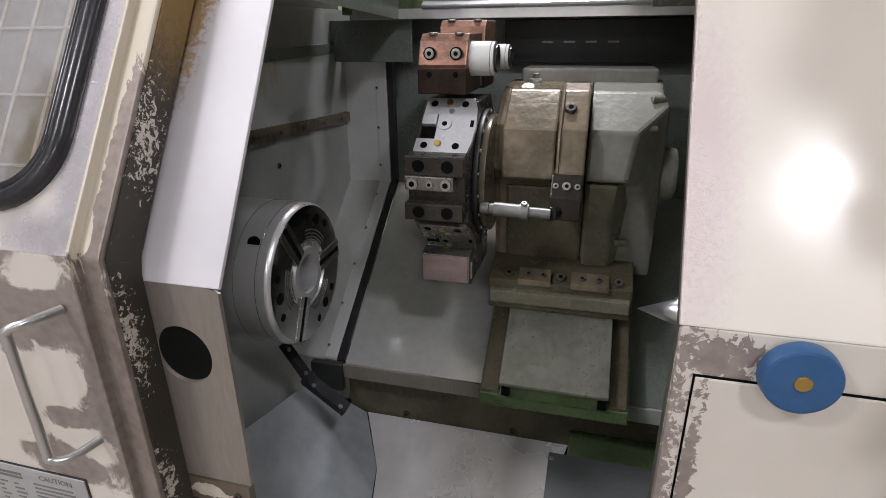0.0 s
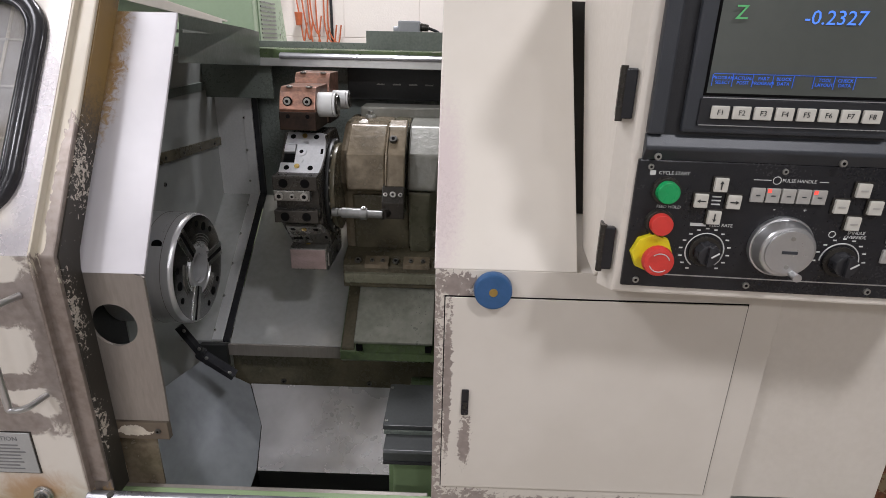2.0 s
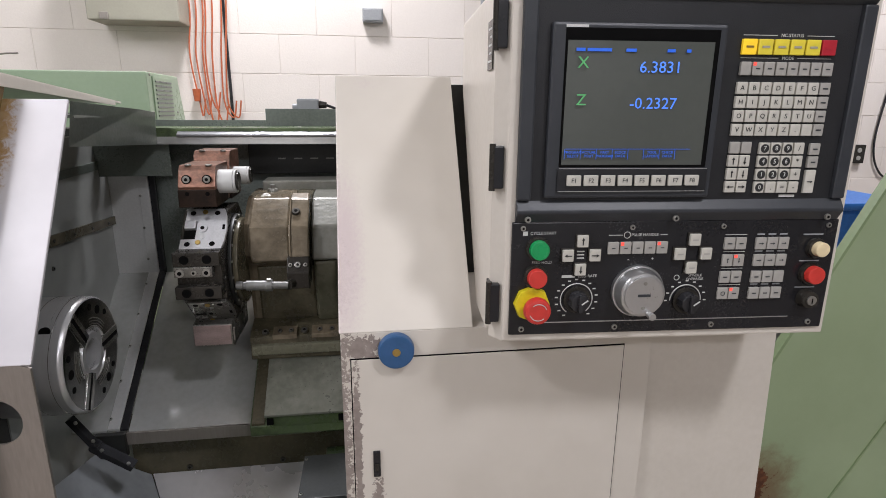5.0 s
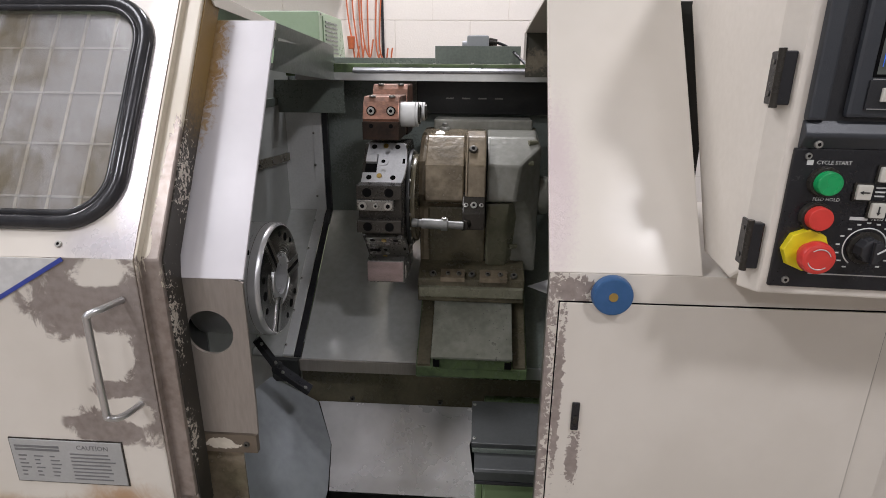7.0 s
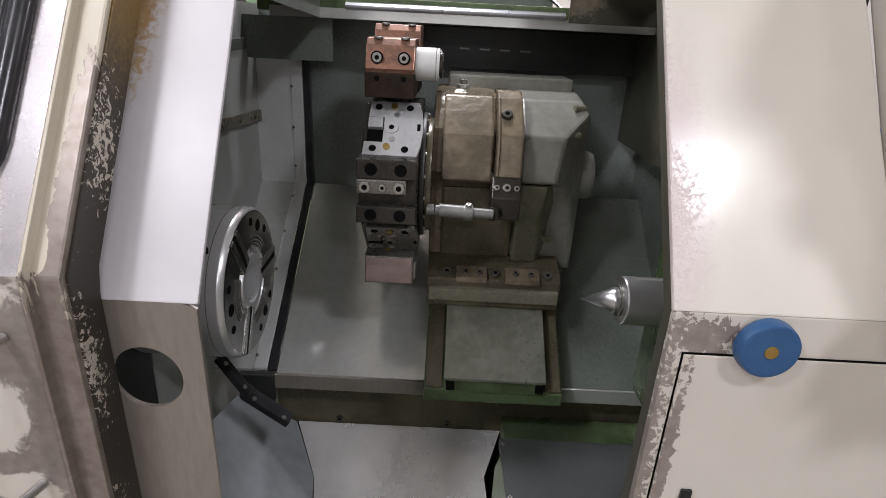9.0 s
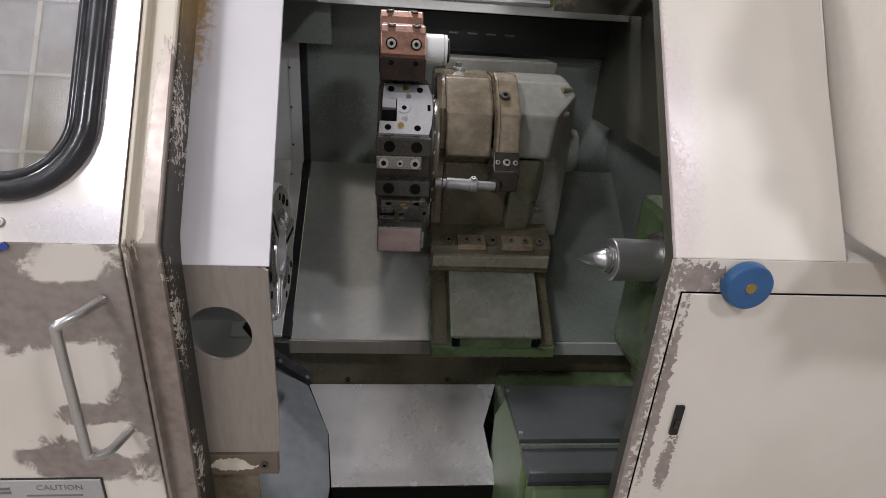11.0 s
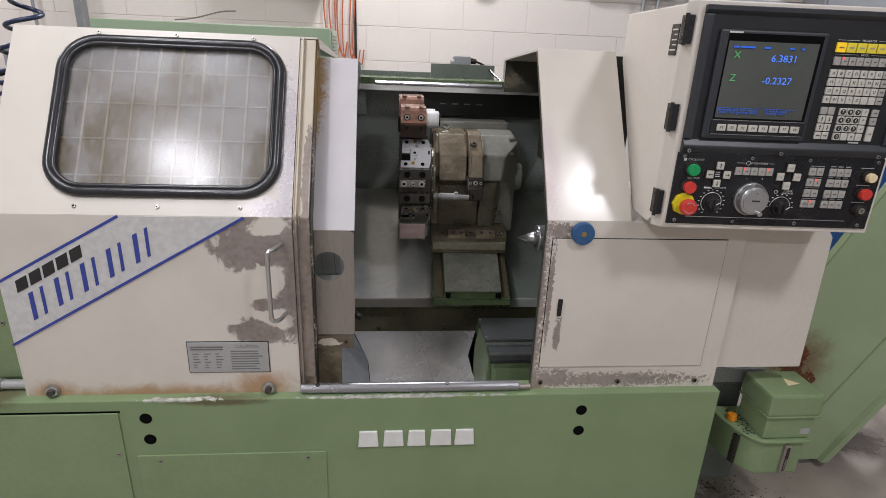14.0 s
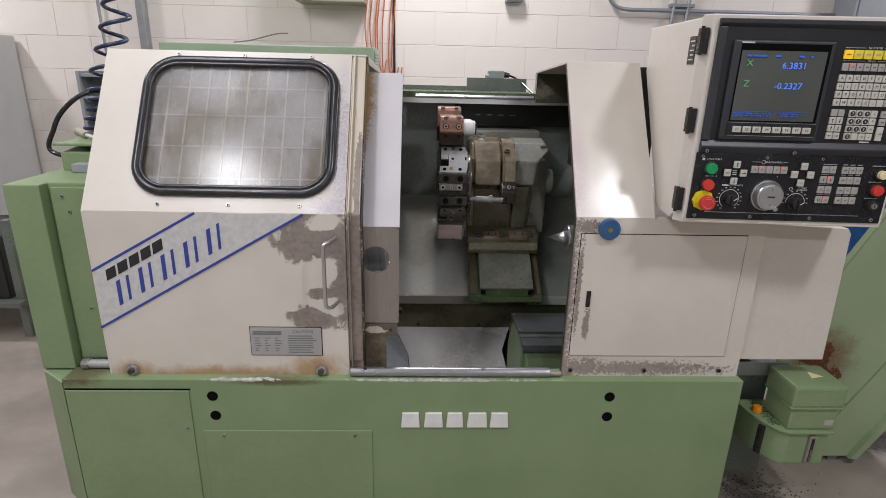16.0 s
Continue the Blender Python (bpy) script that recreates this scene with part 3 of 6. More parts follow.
# ---- upper machine behind the door: control box, beam ----
ebox = thing("electrical_box", "green sheet metal box with vented side", "electrical box")
part("body", prism([(1.28, 1.40), (1.28, 1.798), (1.62, 1.798), (1.75, 1.40)], "x", -1.2, -0.207, 0.004), pale_green, ebox)
part("vent_frame", prism([(1.33, 1.63), (1.33, 1.785), (1.54, 1.785), (1.54, 1.63)], "x", -0.2075, -0.203, 0.001), pale_green, ebox)
for k in range(9):
    part("louvre", box(-0.204, -0.200, 1.35, 1.52, 1.645 + 0.015 * k, 1.651 + 0.015 * k), dark_sheet, ebox)
for sy, sz in ((1.31, 1.79), (1.31, 1.66), (1.58, 1.66)):
    screw((-0.207, sy, sz), (1, 0, 0), 0.005, ebox)
solid("loose_wire", tube(smooth_path([(-0.86, 1.3, 1.806), (-0.78, 1.29, 1.815), (-0.66, 1.28, 1.845), (-0.60, 1.28, 1.85)]), 0.003, 6), steel_dull, "thin bent grey wire lying on the box", "wire")

frame_top = thing("top_beam", "green rear beam with worn steel track", "beam")
part("beam", box(-0.2, 0.80, 0.874, 1.04, 1.585, 1.621, 0.003), green_oily, frame_top)
part("track", prism([(0.858, 1.598), (0.858, 1.603), (0.875, 1.612), (0.875, 1.590)], "x", 0.0, 0.49, 0.001), rail_steel, frame_top)
part("face", box(-0.17, 0.72, 0.866, 0.875, 1.574, 1.596, 0.001), cover_steel, frame_top)
part("bracket", prism([(0.84, 1.622), (0.9, 1.622), (0.9, 1.66), (0.88, 1.66)], "x", 0.54, 0.556, 0.001), green_oily, frame_top)
for k in range(4):
    screw((0.12 + 0.11 * k, 0.92, 1.621), (0, 0, 1), 0.005, frame_top)
part("rear_lip", box(-0.2, 0.2215, 1.041, 1.047, 1.60, 1.640, 0.001), dark_sheet, frame_top, "dark oily rear lip")
vplate = solid("valve_plate", box(0.222, 0.486, 1.041, 1.047, 1.58, 1.676, 0.001), dark_sheet, "dark oily steel mounting plate", "plate")
valve = thing("solenoid_valve", "dark grey solenoid valve with connector plug", "valve", at=(-0.042, -0.009, 0.008))
part("base", box(0.368, 0.446, 1.057, 1.13, 1.600, 1.655, 0.004), oxide, valve)
part("coil", box(0.362, 0.43, 1.06, 1.13, 1.655, 1.700, 0.006), grey_box_mat, valve)
part("knob", cyl((0.347, 1.08, 1.672), (0.362, 1.08, 1.672), 0.012, None, 14, 0.001), grey_box_mat, valve)
part("lever", cyl((0.349, 1.075, 1.63), (0.349, 1.075, 1.665), 0.007, None, 12), grey_box_mat, valve)
part("plug", cyl((0.43, 1.09, 1.682), (0.456, 1.09, 1.680), 0.013, 0.010, 12, 0.001), oxide, valve)
part("lead", tube(smooth_path([(0.456, 1.09, 1.680), (0.49, 1.08, 1.665), (0.53, 1.0, 1.625), (0.55, 0.95, 1.60)]), 0.0045), rubber, valve)

# ---- work space ----
def sheet_thing(name, bm, material, label, category="panel"):
    return solid(name, bm, material, label, category)

rear = thing("rear_splash_guard", "dark oily sheet steel rear splash guard", "splash guard")
part("sheet", box(-0.26, 0.76, 1.02, 1.03, 1.10, 1.60), rear_sheet, rear)
# solid box, no hollow: black paints the shade of a recess
part("recess", box(0.17, 0.70, 0.985, 1.019, 1.475, 1.572, 0.002), black_sheet, rear, "black panel painted as a shaded recess under the beam")
for k in range(4):
    part("slot_edge", box(0.26 + 0.05 * k, 0.285 + 0.05 * k, 0.983, 0.986, 1.520, 1.524), gunmetal, rear)
head_wall = thing("spindle_end_guard", "oil-stained sheet steel guard round the spindle", "guard", at=(-0.018, 0, 0))
# painted black so the round hole in front looks shaded inside
part("skirt", prism([(0.12, 0.62), (0.12, 1.20), (0.333, 1.55), (0.333, 0.62)], "x", -0.243, -0.227), black_sheet, head_wall, "front skirt blackened for the shade behind the hole")
part("panel", box(-0.245, -0.225, 0.335, 1.018, 0.62, 1.60), wall_stain, head_wall)
part("upper_flap", box(-0.226, -0.219, 0.38, 0.96, 1.355, 1.50, 0.001), wall_stain, head_wall, "rust-stained upper sheet")
part("flap_band", prism([(0.44, 1.350), (0.44, 1.380), (0.96, 1.352), (0.96, 1.328)], "x", -0.220, -0.214, 0.001), cast_dark, head_wall)
for k in range(5):
    screw((-0.214, 0.50 + 0.1 * k, 1.362 - 0.0055 * k), (1, 0, 0), 0.0045, head_wall, material=dark_screw)
part("top_band", prism([(0.50, 1.492), (0.50, 1.515), (0.96, 1.525), (0.96, 1.502)], "x", -0.2255, -0.2185, 0.001), dark_sheet, head_wall)
screw((-0.225, 0.596, 1.287), (1, 0, 0), 0.006, head_wall, material=dark_screw)
part("corner_angle", box(-0.225, -0.135, 0.95, 0.985, 1.15, 1.52), strip_steel, head_wall)
part("corner_strip", box(-0.1345, -0.106, 0.945, 0.96, 1.160, 1.48, 0.001), strip_steel, head_wall, "bright corner strip")
part("corner_seal", box(-0.1055, -0.088, 0.95, 0.965, 1.160, 1.48, 0.001), rubber, head_wall, "black rubber seal")
for k in range(3):
    screw((-0.132, 0.945, 1.215 + 0.10 * k), (0, -1, 0), 0.0045, head_wall)
def on_slope(y):
    return 0.850 + (y - 0.548) * 0.316 / 0.405
def slope_sheet(x0, x1, lift, y0=0.548, y1=0.955, thick=0.006):
    return prism([(y0, on_slope(y0) + lift), (y1, on_slope(y1) + lift), (y1, on_slope(y1) + lift - thick), (y0, on_slope(y0) + lift - thick)], "x", x0, x1, 0.001)
part("slope_angle", slope_sheet(-0.225, -0.138, 0.006), cover_steel, head_wall)
part("slope_strip", slope_sheet(-0.137, -0.108, 0.010), strip_steel, head_wall, "bright sloping strip")
part("slope_seal", slope_sheet(-0.107, -0.088, 0.008), rubber, head_wall, "black rubber wiper")
for k in range(5):
    y = 0.57 + 0.085 * k
    screw((-0.135, y, on_slope(y) + 0.010), (0, -0.55, 0.83), 0.0045, head_wall)
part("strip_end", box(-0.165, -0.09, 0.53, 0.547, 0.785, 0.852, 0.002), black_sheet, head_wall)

way = thing("bed_way_cover", "oily stainless steel sloping way cover", "way cover")
part("left_sheet", slope_sheet(-0.105, 0.27, 0.0), cover_steel, way)
part("left_lip", prism([(0.541, 0.815), (0.541, 0.849), (0.5475, 0.849), (0.5475, 0.815)], "x", -0.128, 0.27, 0.001), steel_dull, way)
# same cover as the left; its darker material paints in the guard's shadow
part("shaded_right_sheet", slope_sheet(0.46, 0.76, 0.0), dark_sheet, way)
part("right_lip", box(0.46, 0.76, 0.541, 0.5475, 0.815, 0.849, 0.001), cover_steel, way)
part("apron", box(-0.12, 0.76, 0.59, 0.602, 0.665, 0.87), cast_dark, way, "dark oily apron with bolts")
for bx in (0.022, 0.275):
    screw((bx, 0.59, 0.702), (0, -1, 0), 0.008, way, material=dark_screw)
def chute_z(y):
    return 0.688 - (0.588 - y) * 0.66


bm = bmesh.new()
bm.faces.new([bm.verts.new((x, y, chute_z(y))) for x, y in ((-0.075, 0.588), (0.40, 0.588), (0.362, 0.50), (0.372, 0.44), (0.392, 0.40), (0.395, 0.385), (0.0, 0.385), (-0.016, 0.485))])
bmesh.ops.recalc_face_normals(bm, faces=bm.faces[:])
bmesh.ops.solidify(bm, geom=bm.faces[:], thickness=0.004)
chute = thing("chip_chute", "bright sheet steel chip chute", "chute")
part("slide", bm, chute_steel, chute)
part("front_drop", box(0.0, 0.40, 0.386, 0.390, 0.40, chute_z(0.385) - 0.004), black_sheet, chute)
bm = bmesh.new()
vs = [bm.verts.new(p) for p in ((-0.235, 0.12, 0.86), (-0.185, 0.53, 0.80), (-0.078, 0.585, 0.69), (-0.018, 0.485, 0.625), (-0.004, 0.385, 0.558), (-0.02, 0.12, 0.43), (-0.16, 0.105, 0.60))]
mid = bm.verts.new((-0.105, 0.36, 0.66))
for k in range(7):
    bm.faces.new((vs[k], vs[(k + 1) % 7], mid))
bmesh.ops.recalc_face_normals(bm, faces=bm.faces[:])
bmesh.ops.solidify(bm, geom=bm.faces[:], thickness=0.004)
sheet_thing("splash_sheet", bm, blue_sheet, "blue-grey painted splash sheet below the chuck", "splash guard")
sheet_thing("headstock_casing", box(-0.33, -0.266, 0.33, 1.0, 0.43, 1.62), black_sheet, "black sheet steel headstock casing")

nozz = thing("coolant_nozzle", "black jointed coolant hose with flat nozzle", "coolant hose")
for (x0, z0), (x1, z1), w in (((-0.160, 0.982), (-0.114, 0.908), 0.020), ((-0.116, 0.905), (-0.036, 0.845), 0.030)):
    tilt, run = math.degrees(math.atan2(z0 - z1, x1 - x0)), math.hypot(x1 - x0, z1 - z0)
    flat_link = part("link", turned(box(0.0, run, -w / 2, w / 2, -0.007, 0.007, 0.002), pose(x0, 0.40, z0, 0, tilt, 0)), rubber, nozz)
    for f in (0.18, 0.85):
        part("pivot_screw", turned(cyl((run * f, -w / 2 + 0.004, 0.006), (run * f, -w / 2 + 0.004, 0.0095), 0.0045, None, 12, 0.0006), pose(x0, 0.40, z0, 0, tilt, 0)), zinc, flat_link)
part("joint", cyl((-0.114, 0.386, 0.906), (-0.114, 0.414, 0.906), 0.010, None, 14, 0.002), rubber, nozz)

# ---- hood plates ----
hood = thing("left_hood", "dark grey sheet steel hood over the headstock", "hood")
bm = bmesh.new()
q = [bm.verts.new(p) for p in ((-0.031, 0.352, 1.688), (-0.046, 0.74, 1.672), (-0.052, 0.865, 1.664), (-0.057, 0.865, 1.574), (-0.050, 0.36, 1.60))]
bm.faces.new(q)
bmesh.ops.solidify(bm, geom=bm.faces[:], thickness=0.004)
part("side_plate", bm, dark_sheet, hood)
part("roof", prism([(-0.2, 0.37), (-0.037, 0.37), (-0.056, 0.86), (-0.2, 0.86)], "z", 1.656, 1.662), dark_sheet, hood)
part("rear_plate", box(-0.245, -0.036, 0.895, 0.902, 1.48, 1.574, 0.001), dark_sheet, hood)

# ---- inner guard pillar with the round hole ----
pillar = thing("inner_guard", "bent brushed steel guard with a round hole", "guard")
BEND, TOP = (0.088, 1.260), (0.348, 1.692)
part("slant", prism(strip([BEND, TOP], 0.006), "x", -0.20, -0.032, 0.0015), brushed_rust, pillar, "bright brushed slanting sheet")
HX, HZ, HR, N = -0.1035, 1.157, 0.0425, 40
bm = bmesh.new()
ring = [(HX + HR * math.cos(2 * math.pi * k / N), HZ + HR * math.sin(2 * math.pi * k / N)) for k in range(N)]
def to_rim(k):
    a = 2 * math.pi * k / N
    c, s = math.cos(a), math.sin(a)
    t = min((0.0695 if c > 0 else 0.0965) / max(abs(c), 1e-6), (0.103 if s > 0 else 0.208) / max(abs(s), 1e-6))
    return (HX + t * c, HZ + t * s)
for y in (0.088, 0.094):
    a = [bm.verts.new((p[0], y, p[1])) for p in ring]
    b = [bm.verts.new((to_rim(k)[0], y, to_rim(k)[1])) for k in range(N)]
    for k in range(N):
        bm.faces.new((a[k], a[(k + 1) % N], b[(k + 1) % N], b[k]))
    if y == 0.088:
        a0, b0 = a, b
for k in range(N):
    j = (k + 1) % N
    bm.faces.new((a0[k], a0[j], a[j], a[k]))
    bm.faces.new((b0[k], b0[j], b[j], b[k]))
bmesh.ops.recalc_face_normals(bm, faces=bm.faces[:])
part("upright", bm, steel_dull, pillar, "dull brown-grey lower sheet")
part("bottom_bracket", box(-0.19, -0.04, 0.087, 0.10, 0.905, 0.944, 0.001), bracket_paint, pillar, "chipped grimy bracket")
for sx in (-0.145, -0.06):
    screw((sx, 0.087, 0.925), (0, -1, 0), 0.006, pillar, material=dark_screw)
part("lower_sheet", box(-0.20, -0.075, 0.10, 0.104, 0.78, 0.904), cast_brown, pillar)

# ---- chuck ----
CY, CZ, CX, CR = 0.385, 1.147, -0.080, 0.128
chuck = thing("lathe_chuck", "turned steel three-jaw chuck body without jaws", "chuck")
prof = [(-0.243, CR - 0.004), (-0.240, CR), (CX - 0.009, CR), (CX - 0.003, CR - 0.002), (CX, CR - 0.0055), (CX, 0.062), (CX - 0.004, 0.060), (CX - 0.004, 0.050), (CX + 0.002, 0.048), (CX + 0.002, 0.036), (CX - 0.05, 0.034)]
bm = bmesh.new()
rings = []
for x, r in prof:
    rings.append([bm.verts.new((x, CY + r * math.cos(2 * math.pi * k / 72), CZ + r * math.sin(2 * math.pi * k / 72))) for k in range(72)])
for a, b in zip(rings[:-1], rings[1:]):
    for k in range(72):
        bm.faces.new((a[k], a[(k + 1) % 72], b[(k + 1) % 72], b[k]))
bm.faces.new(rings[-1])
bmesh.ops.recalc_face_normals(bm, faces=bm.faces[:])
part("body", bm, chuck_side, chuck)
face = bmesh.new()
rims = []
for x, r in ((CX + 0.0004, CR - 0.006), (CX + 0.001, CR - 0.013), (CX + 0.001, 0.063), (CX + 0.0006, 0.0625)):
    rims.append([face.verts.new((x, CY + r * math.cos(2 * math.pi * k / 72), CZ + r * math.sin(2 * math.pi * k / 72))) for k in range(72)])
for a, b in zip(rims[:-1], rims[1:]):
    for k in range(72):
        face.faces.new((a[k], a[(k + 1) % 72], b[(k + 1) % 72], b[k]))
bmesh.ops.recalc_face_normals(face, faces=face.faces[:])
part("face_ring", face, chrome, chuck, "dark glossy turned face")
for k in range(3):
    m = pose(CX, CY, CZ, 152 + 120 * k, 0, 0)
    slot = part("jaw_slot", turned(box(-0.004, 0.0012, -0.0175, 0.0175, 0.040, CR - 0.006), m), gunmetal, chuck)
    part("slot_floor", turned(box(0.0012, 0.0022, -0.005, 0.005, 0.042, CR - 0.006), m), pit, slot)
    part("master_jaw", turned(box(0.0, 0.0035, -0.0165, -0.0052, 0.043, CR - 0.006, 0.0008), m), polished, chuck)
    part("master_jaw", turned(box(0.0, 0.0035, 0.0052, 0.0165, 0.043, CR - 0.006, 0.0008), m), polished, chuck)
    for off, r, rr in ((60, 0.098, 0.010), (40, 0.104, 0.007), (80, 0.104, 0.007)):
        mm = pose(CX, CY, CZ, 152 + 120 * k + off, 0, 0)
        part("bolt_hole", turned(cyl((-0.002, 0, r), (0.0016, 0, r), rr, None, 16), mm), pit, chuck)
    for r in (0.060, 0.0665, 0.073, 0.0795):
        pts = [m @ Vector((0.0016, r * math.sin(radians(q)), r * math.cos(radians(q)))) for q in range(34, 90, 5)]
        part("serration", tube(pts, 0.0011, 5), gunmetal, chuck)
for k in range(2):
    part("band", tube([(-0.105 - 0.04 * k, CY + (CR + 0.0001) * math.cos(q / 36 * math.pi), CZ + (CR + 0.0001) * math.sin(q / 36 * math.pi)) for q in range(72)], 0.0006, 5, True), gunmetal, chuck)
part("key_hole", cyl((-0.118, CY - CR * 0.72 + 0.004, CZ + CR * 0.69), (-0.118, CY - (CR + 0.0015) * 0.72, CZ + (CR + 0.0015) * 0.69), 0.011, None, 18), pit, chuck)
part("mount", cyl((-0.262, CY, CZ), (-0.243, CY, CZ), 0.12, None, 40), gunmetal, chuck)

# ---- cross slide ----
cross = thing("cross_slide", "oily green cross slide with steel cover plate", "slide")
def ramp_z(y):
    return 0.921 + (y - 0.462) * 0.765


part("saddle", prism([(0.49, 0.842), (0.472, 0.856), (0.472, 0.882), (0.66, 1.02), (0.72, 1.02), (0.72, 0.842)], "x", 0.219, 0.502, 0.003), green_oily, cross)
part("bridge", prism([(0.470, 0.880), (0.464, ramp_z(0.464) - 0.006), (0.63, ramp_z(0.63) - 0.006), (0.66, 1.0)], "x", 0.268, 0.458, 0.002), green_oily, cross)
part("cover_plate", prism([(0.460, ramp_z(0.46) - 0.006), (0.460, ramp_z(0.46)), (0.615, ramp_z(0.615)), (0.615, ramp_z(0.615) - 0.006)], "x", 0.259, 0.463, 0.0012), slide_top, cross, "oil-wet steel cover plate")
for x0, x1 in ((0.223, 0.256), (0.466, 0.498)):
    part("gib", prism([(0.474, 0.884), (0.474, 0.890), (0.63, 1.006), (0.63, 1.000)], "x", x0, x1, 0.001), cast_dark, cross)
part("wiper", box(0.243, 0.468, 0.606, 0.622, 1.030, 1.047, 0.002), oxide, cross)
for k in range(4):
    screw((0.265 + 0.062 * k, 0.614, 1.047), (0, -0.5, 0.85), 0.005, cross)
for sx in (0.272, 0.452):
    part("notch", box(sx - 0.008, sx + 0.008, 0.4615, 0.475, 0.890, 0.908), pit, cross)
random.seed(5)
chips = bmesh.new()
for k in range(120):
    u, v, s = random.random(), random.random() ** 0.8, random.uniform(0.0004, 0.0012)
    x, y = 0.264 + 0.194 * u, 0.464 + 0.145 * v
    b_box(chips, x - s, x + s, y - s / 2, y + s / 2, ramp_z(y) - 0.0003, ramp_z(y) + 0.0012)
solid("metal_chips", chips, polished, "tiny bright metal chips on the slide", "swarf", kind="stuff")

random.seed(17)
flecks = bmesh.new()
for k in range(70):
    x, y, r = random.uniform(0.02, 0.35), random.uniform(0.40, 0.57), random.uniform(0.0004, 0.001)
    b_box(flecks, x - r, x + r, y - r / 2, y + r / 2, chute_z(y) - 0.0002, chute_z(y) + 0.0012)
for k in range(60):
    x, y, r = random.uniform(0.46, 0.72), random.uniform(0.56, 0.90), random.uniform(0.0004, 0.001)
    b_box(flecks, x - r, x + r, y - r / 2, y + r / 2, on_slope(y) - 0.0002, on_slope(y) + 0.0012)
solid("metal_chips", flecks, polished, "tiny bright metal chips on the sheets", "swarf", kind="stuff")

# ---- turret housing ----
def sliced(bm, point, away):
    """Cuts off what lies beyond a plane and closes the cut."""
    got = bmesh.ops.bisect_plane(bm, geom=bm.verts[:] + bm.edges[:] + bm.faces[:], plane_co=point, plane_no=away, clear_outer=True)
    bmesh.ops.holes_fill(bm, edges=[e for e in got["geom_cut"] if isinstance(e, bmesh.types.BMEdge)], sides=0)
    bmesh.ops.recalc_face_normals(bm, faces=bm.faces[:])
    return bm


def softened(bm, width):
    bmesh.ops.remove_doubles(bm, verts=bm.verts[:], dist=1e-5)
    sharp = [e for e in bm.edges if len(e.link_faces) == 2 and e.calc_face_angle() > radians(18)]
    bmesh.ops.bevel(bm, geom=sharp, offset=width, segments=2, affect="EDGES", profile=0.6)
    return bm


house = thing("turret_housing", "oil-browned cast iron turret housing", "turret housing")
part("foot", prism([(0.582, 1.018), (0.582, 1.082), (0.60, 1.094), (0.84, 1.16), (0.84, 1.06)], "x", 0.214, 0.494, 0.004), cast_dark, house)
part("toe", prism([(0.574, 1.034), (0.574, 1.060), (0.584, 1.064), (0.584, 1.030)], "x", 0.218, 0.490, 0.002), cast_pale, house)
for x0, x1 in ((0.274, 0.338), (0.376, 0.448)):
    pad = part("bolt_pad", prism([(0.572, 1.078), (0.572, 1.090), (0.602, 1.104), (0.602, 1.090)], "x", x0, x1, 0.0015), cast_brown, house)
    for f in (0.3, 0.75):
        screw((x0 + f * (x1 - x0), 0.585, 1.097), (0, -0.42, 0.9), 0.0065, pad, material=gunmetal)
for sx in (0.254, 0.356, 0.466):
    screw((sx, 0.592, 1.092), (0, -0.5, 0.85), 0.0095, house, material=gunmetal)
DRUM = [(0.66, 1.075), (0.648, 1.20), (0.640, 1.262), (0.618, 1.288), (0.606, 1.30), (0.618, 1.385), (0.690, 1.438), (0.72, 1.446), (0.84, 1.450), (0.86, 1.10)]
NOSE = [(0.640, 1.272), (0.588, 1.286), (0.579, 1.294), (0.590, 1.380), (0.676, 1.443), (0.72, 1.449), (0.74, 1.30)]
CASE = [(0.668, 1.08), (0.640, 1.24), (0.618, 1.282), (0.592, 1.290), (0.590, 1.300), (0.604, 1.378), (0.690, 1.440), (0.73, 1.446), (0.86, 1.450), (0.88, 1.10)]
part("drum", prism(DRUM, "x", 0.212, 0.340, 0.012), cast_brown, house, "brown oil-varnished round-edged casting")
nose = prism(NOSE, "x", 0.232, 0.330)
sliced(nose, (0.236, 0.579, 1.29), (-0.90, -0.42, -0.12))
part("face_panel", softened(nose, 0.004), cast_brown, house, "raised brown front panel")
part("drum_seam", tube(smooth_path([(0.330, 0.600, 1.300), (0.330, 0.611, 1.378), (0.330, 0.684, 1.440)], 5), 0.0045, 8), cast_brown, house)
# solid slab; its darker casting colour paints the shade under the panel
part("undercut", prism([(0.655, 1.10), (0.632, 1.265), (0.70, 1.275), (0.72, 1.10)], "x", 0.236, 0.388, 0.006), cast_dark, house, "dark oily slab painted as the shaded hollow below the panel")
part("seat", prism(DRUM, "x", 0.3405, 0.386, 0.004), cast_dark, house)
case = prism(CASE, "x", 0.387, 0.526)
sliced(case, (0.462, 0.594, 1.30), (0.74, -0.67, 0.0))
sliced(case, (0.526, 0.70, 1.42), (0.86, -0.1, 0.5))
part("rear_case", softened(case, 0.006), cast_grey, house, "grey oily casting with chamfered corner")
rib = prism([(0.648, 1.075), (0.612, 1.21), (0.600, 1.284), (0.70, 1.284), (0.72, 1.075)], "x", 0.389, 0.53)
sliced(rib, (0.448, 0.604, 1.28), (0.78, -0.6, -0.16))
sliced(rib, (0.392, 0.62, 1.10), (-0.99, 0.0, -0.12))
part("lower_rib", softened(rib, 0.008), cast_pale, house, "pale oily lower casting")
for lx, ly, lz, run in ((0.492, 0.668, 1.428, 0.024), (0.474, 0.628, 1.381, 0.030), (0.452, 0.628, 1.162, 0.02)):
    part("lug", cyl((lx, ly, lz), (lx + run, ly + 0.008, lz), 0.0075, 0.0065, 12, 0.002), cast_pale, house)
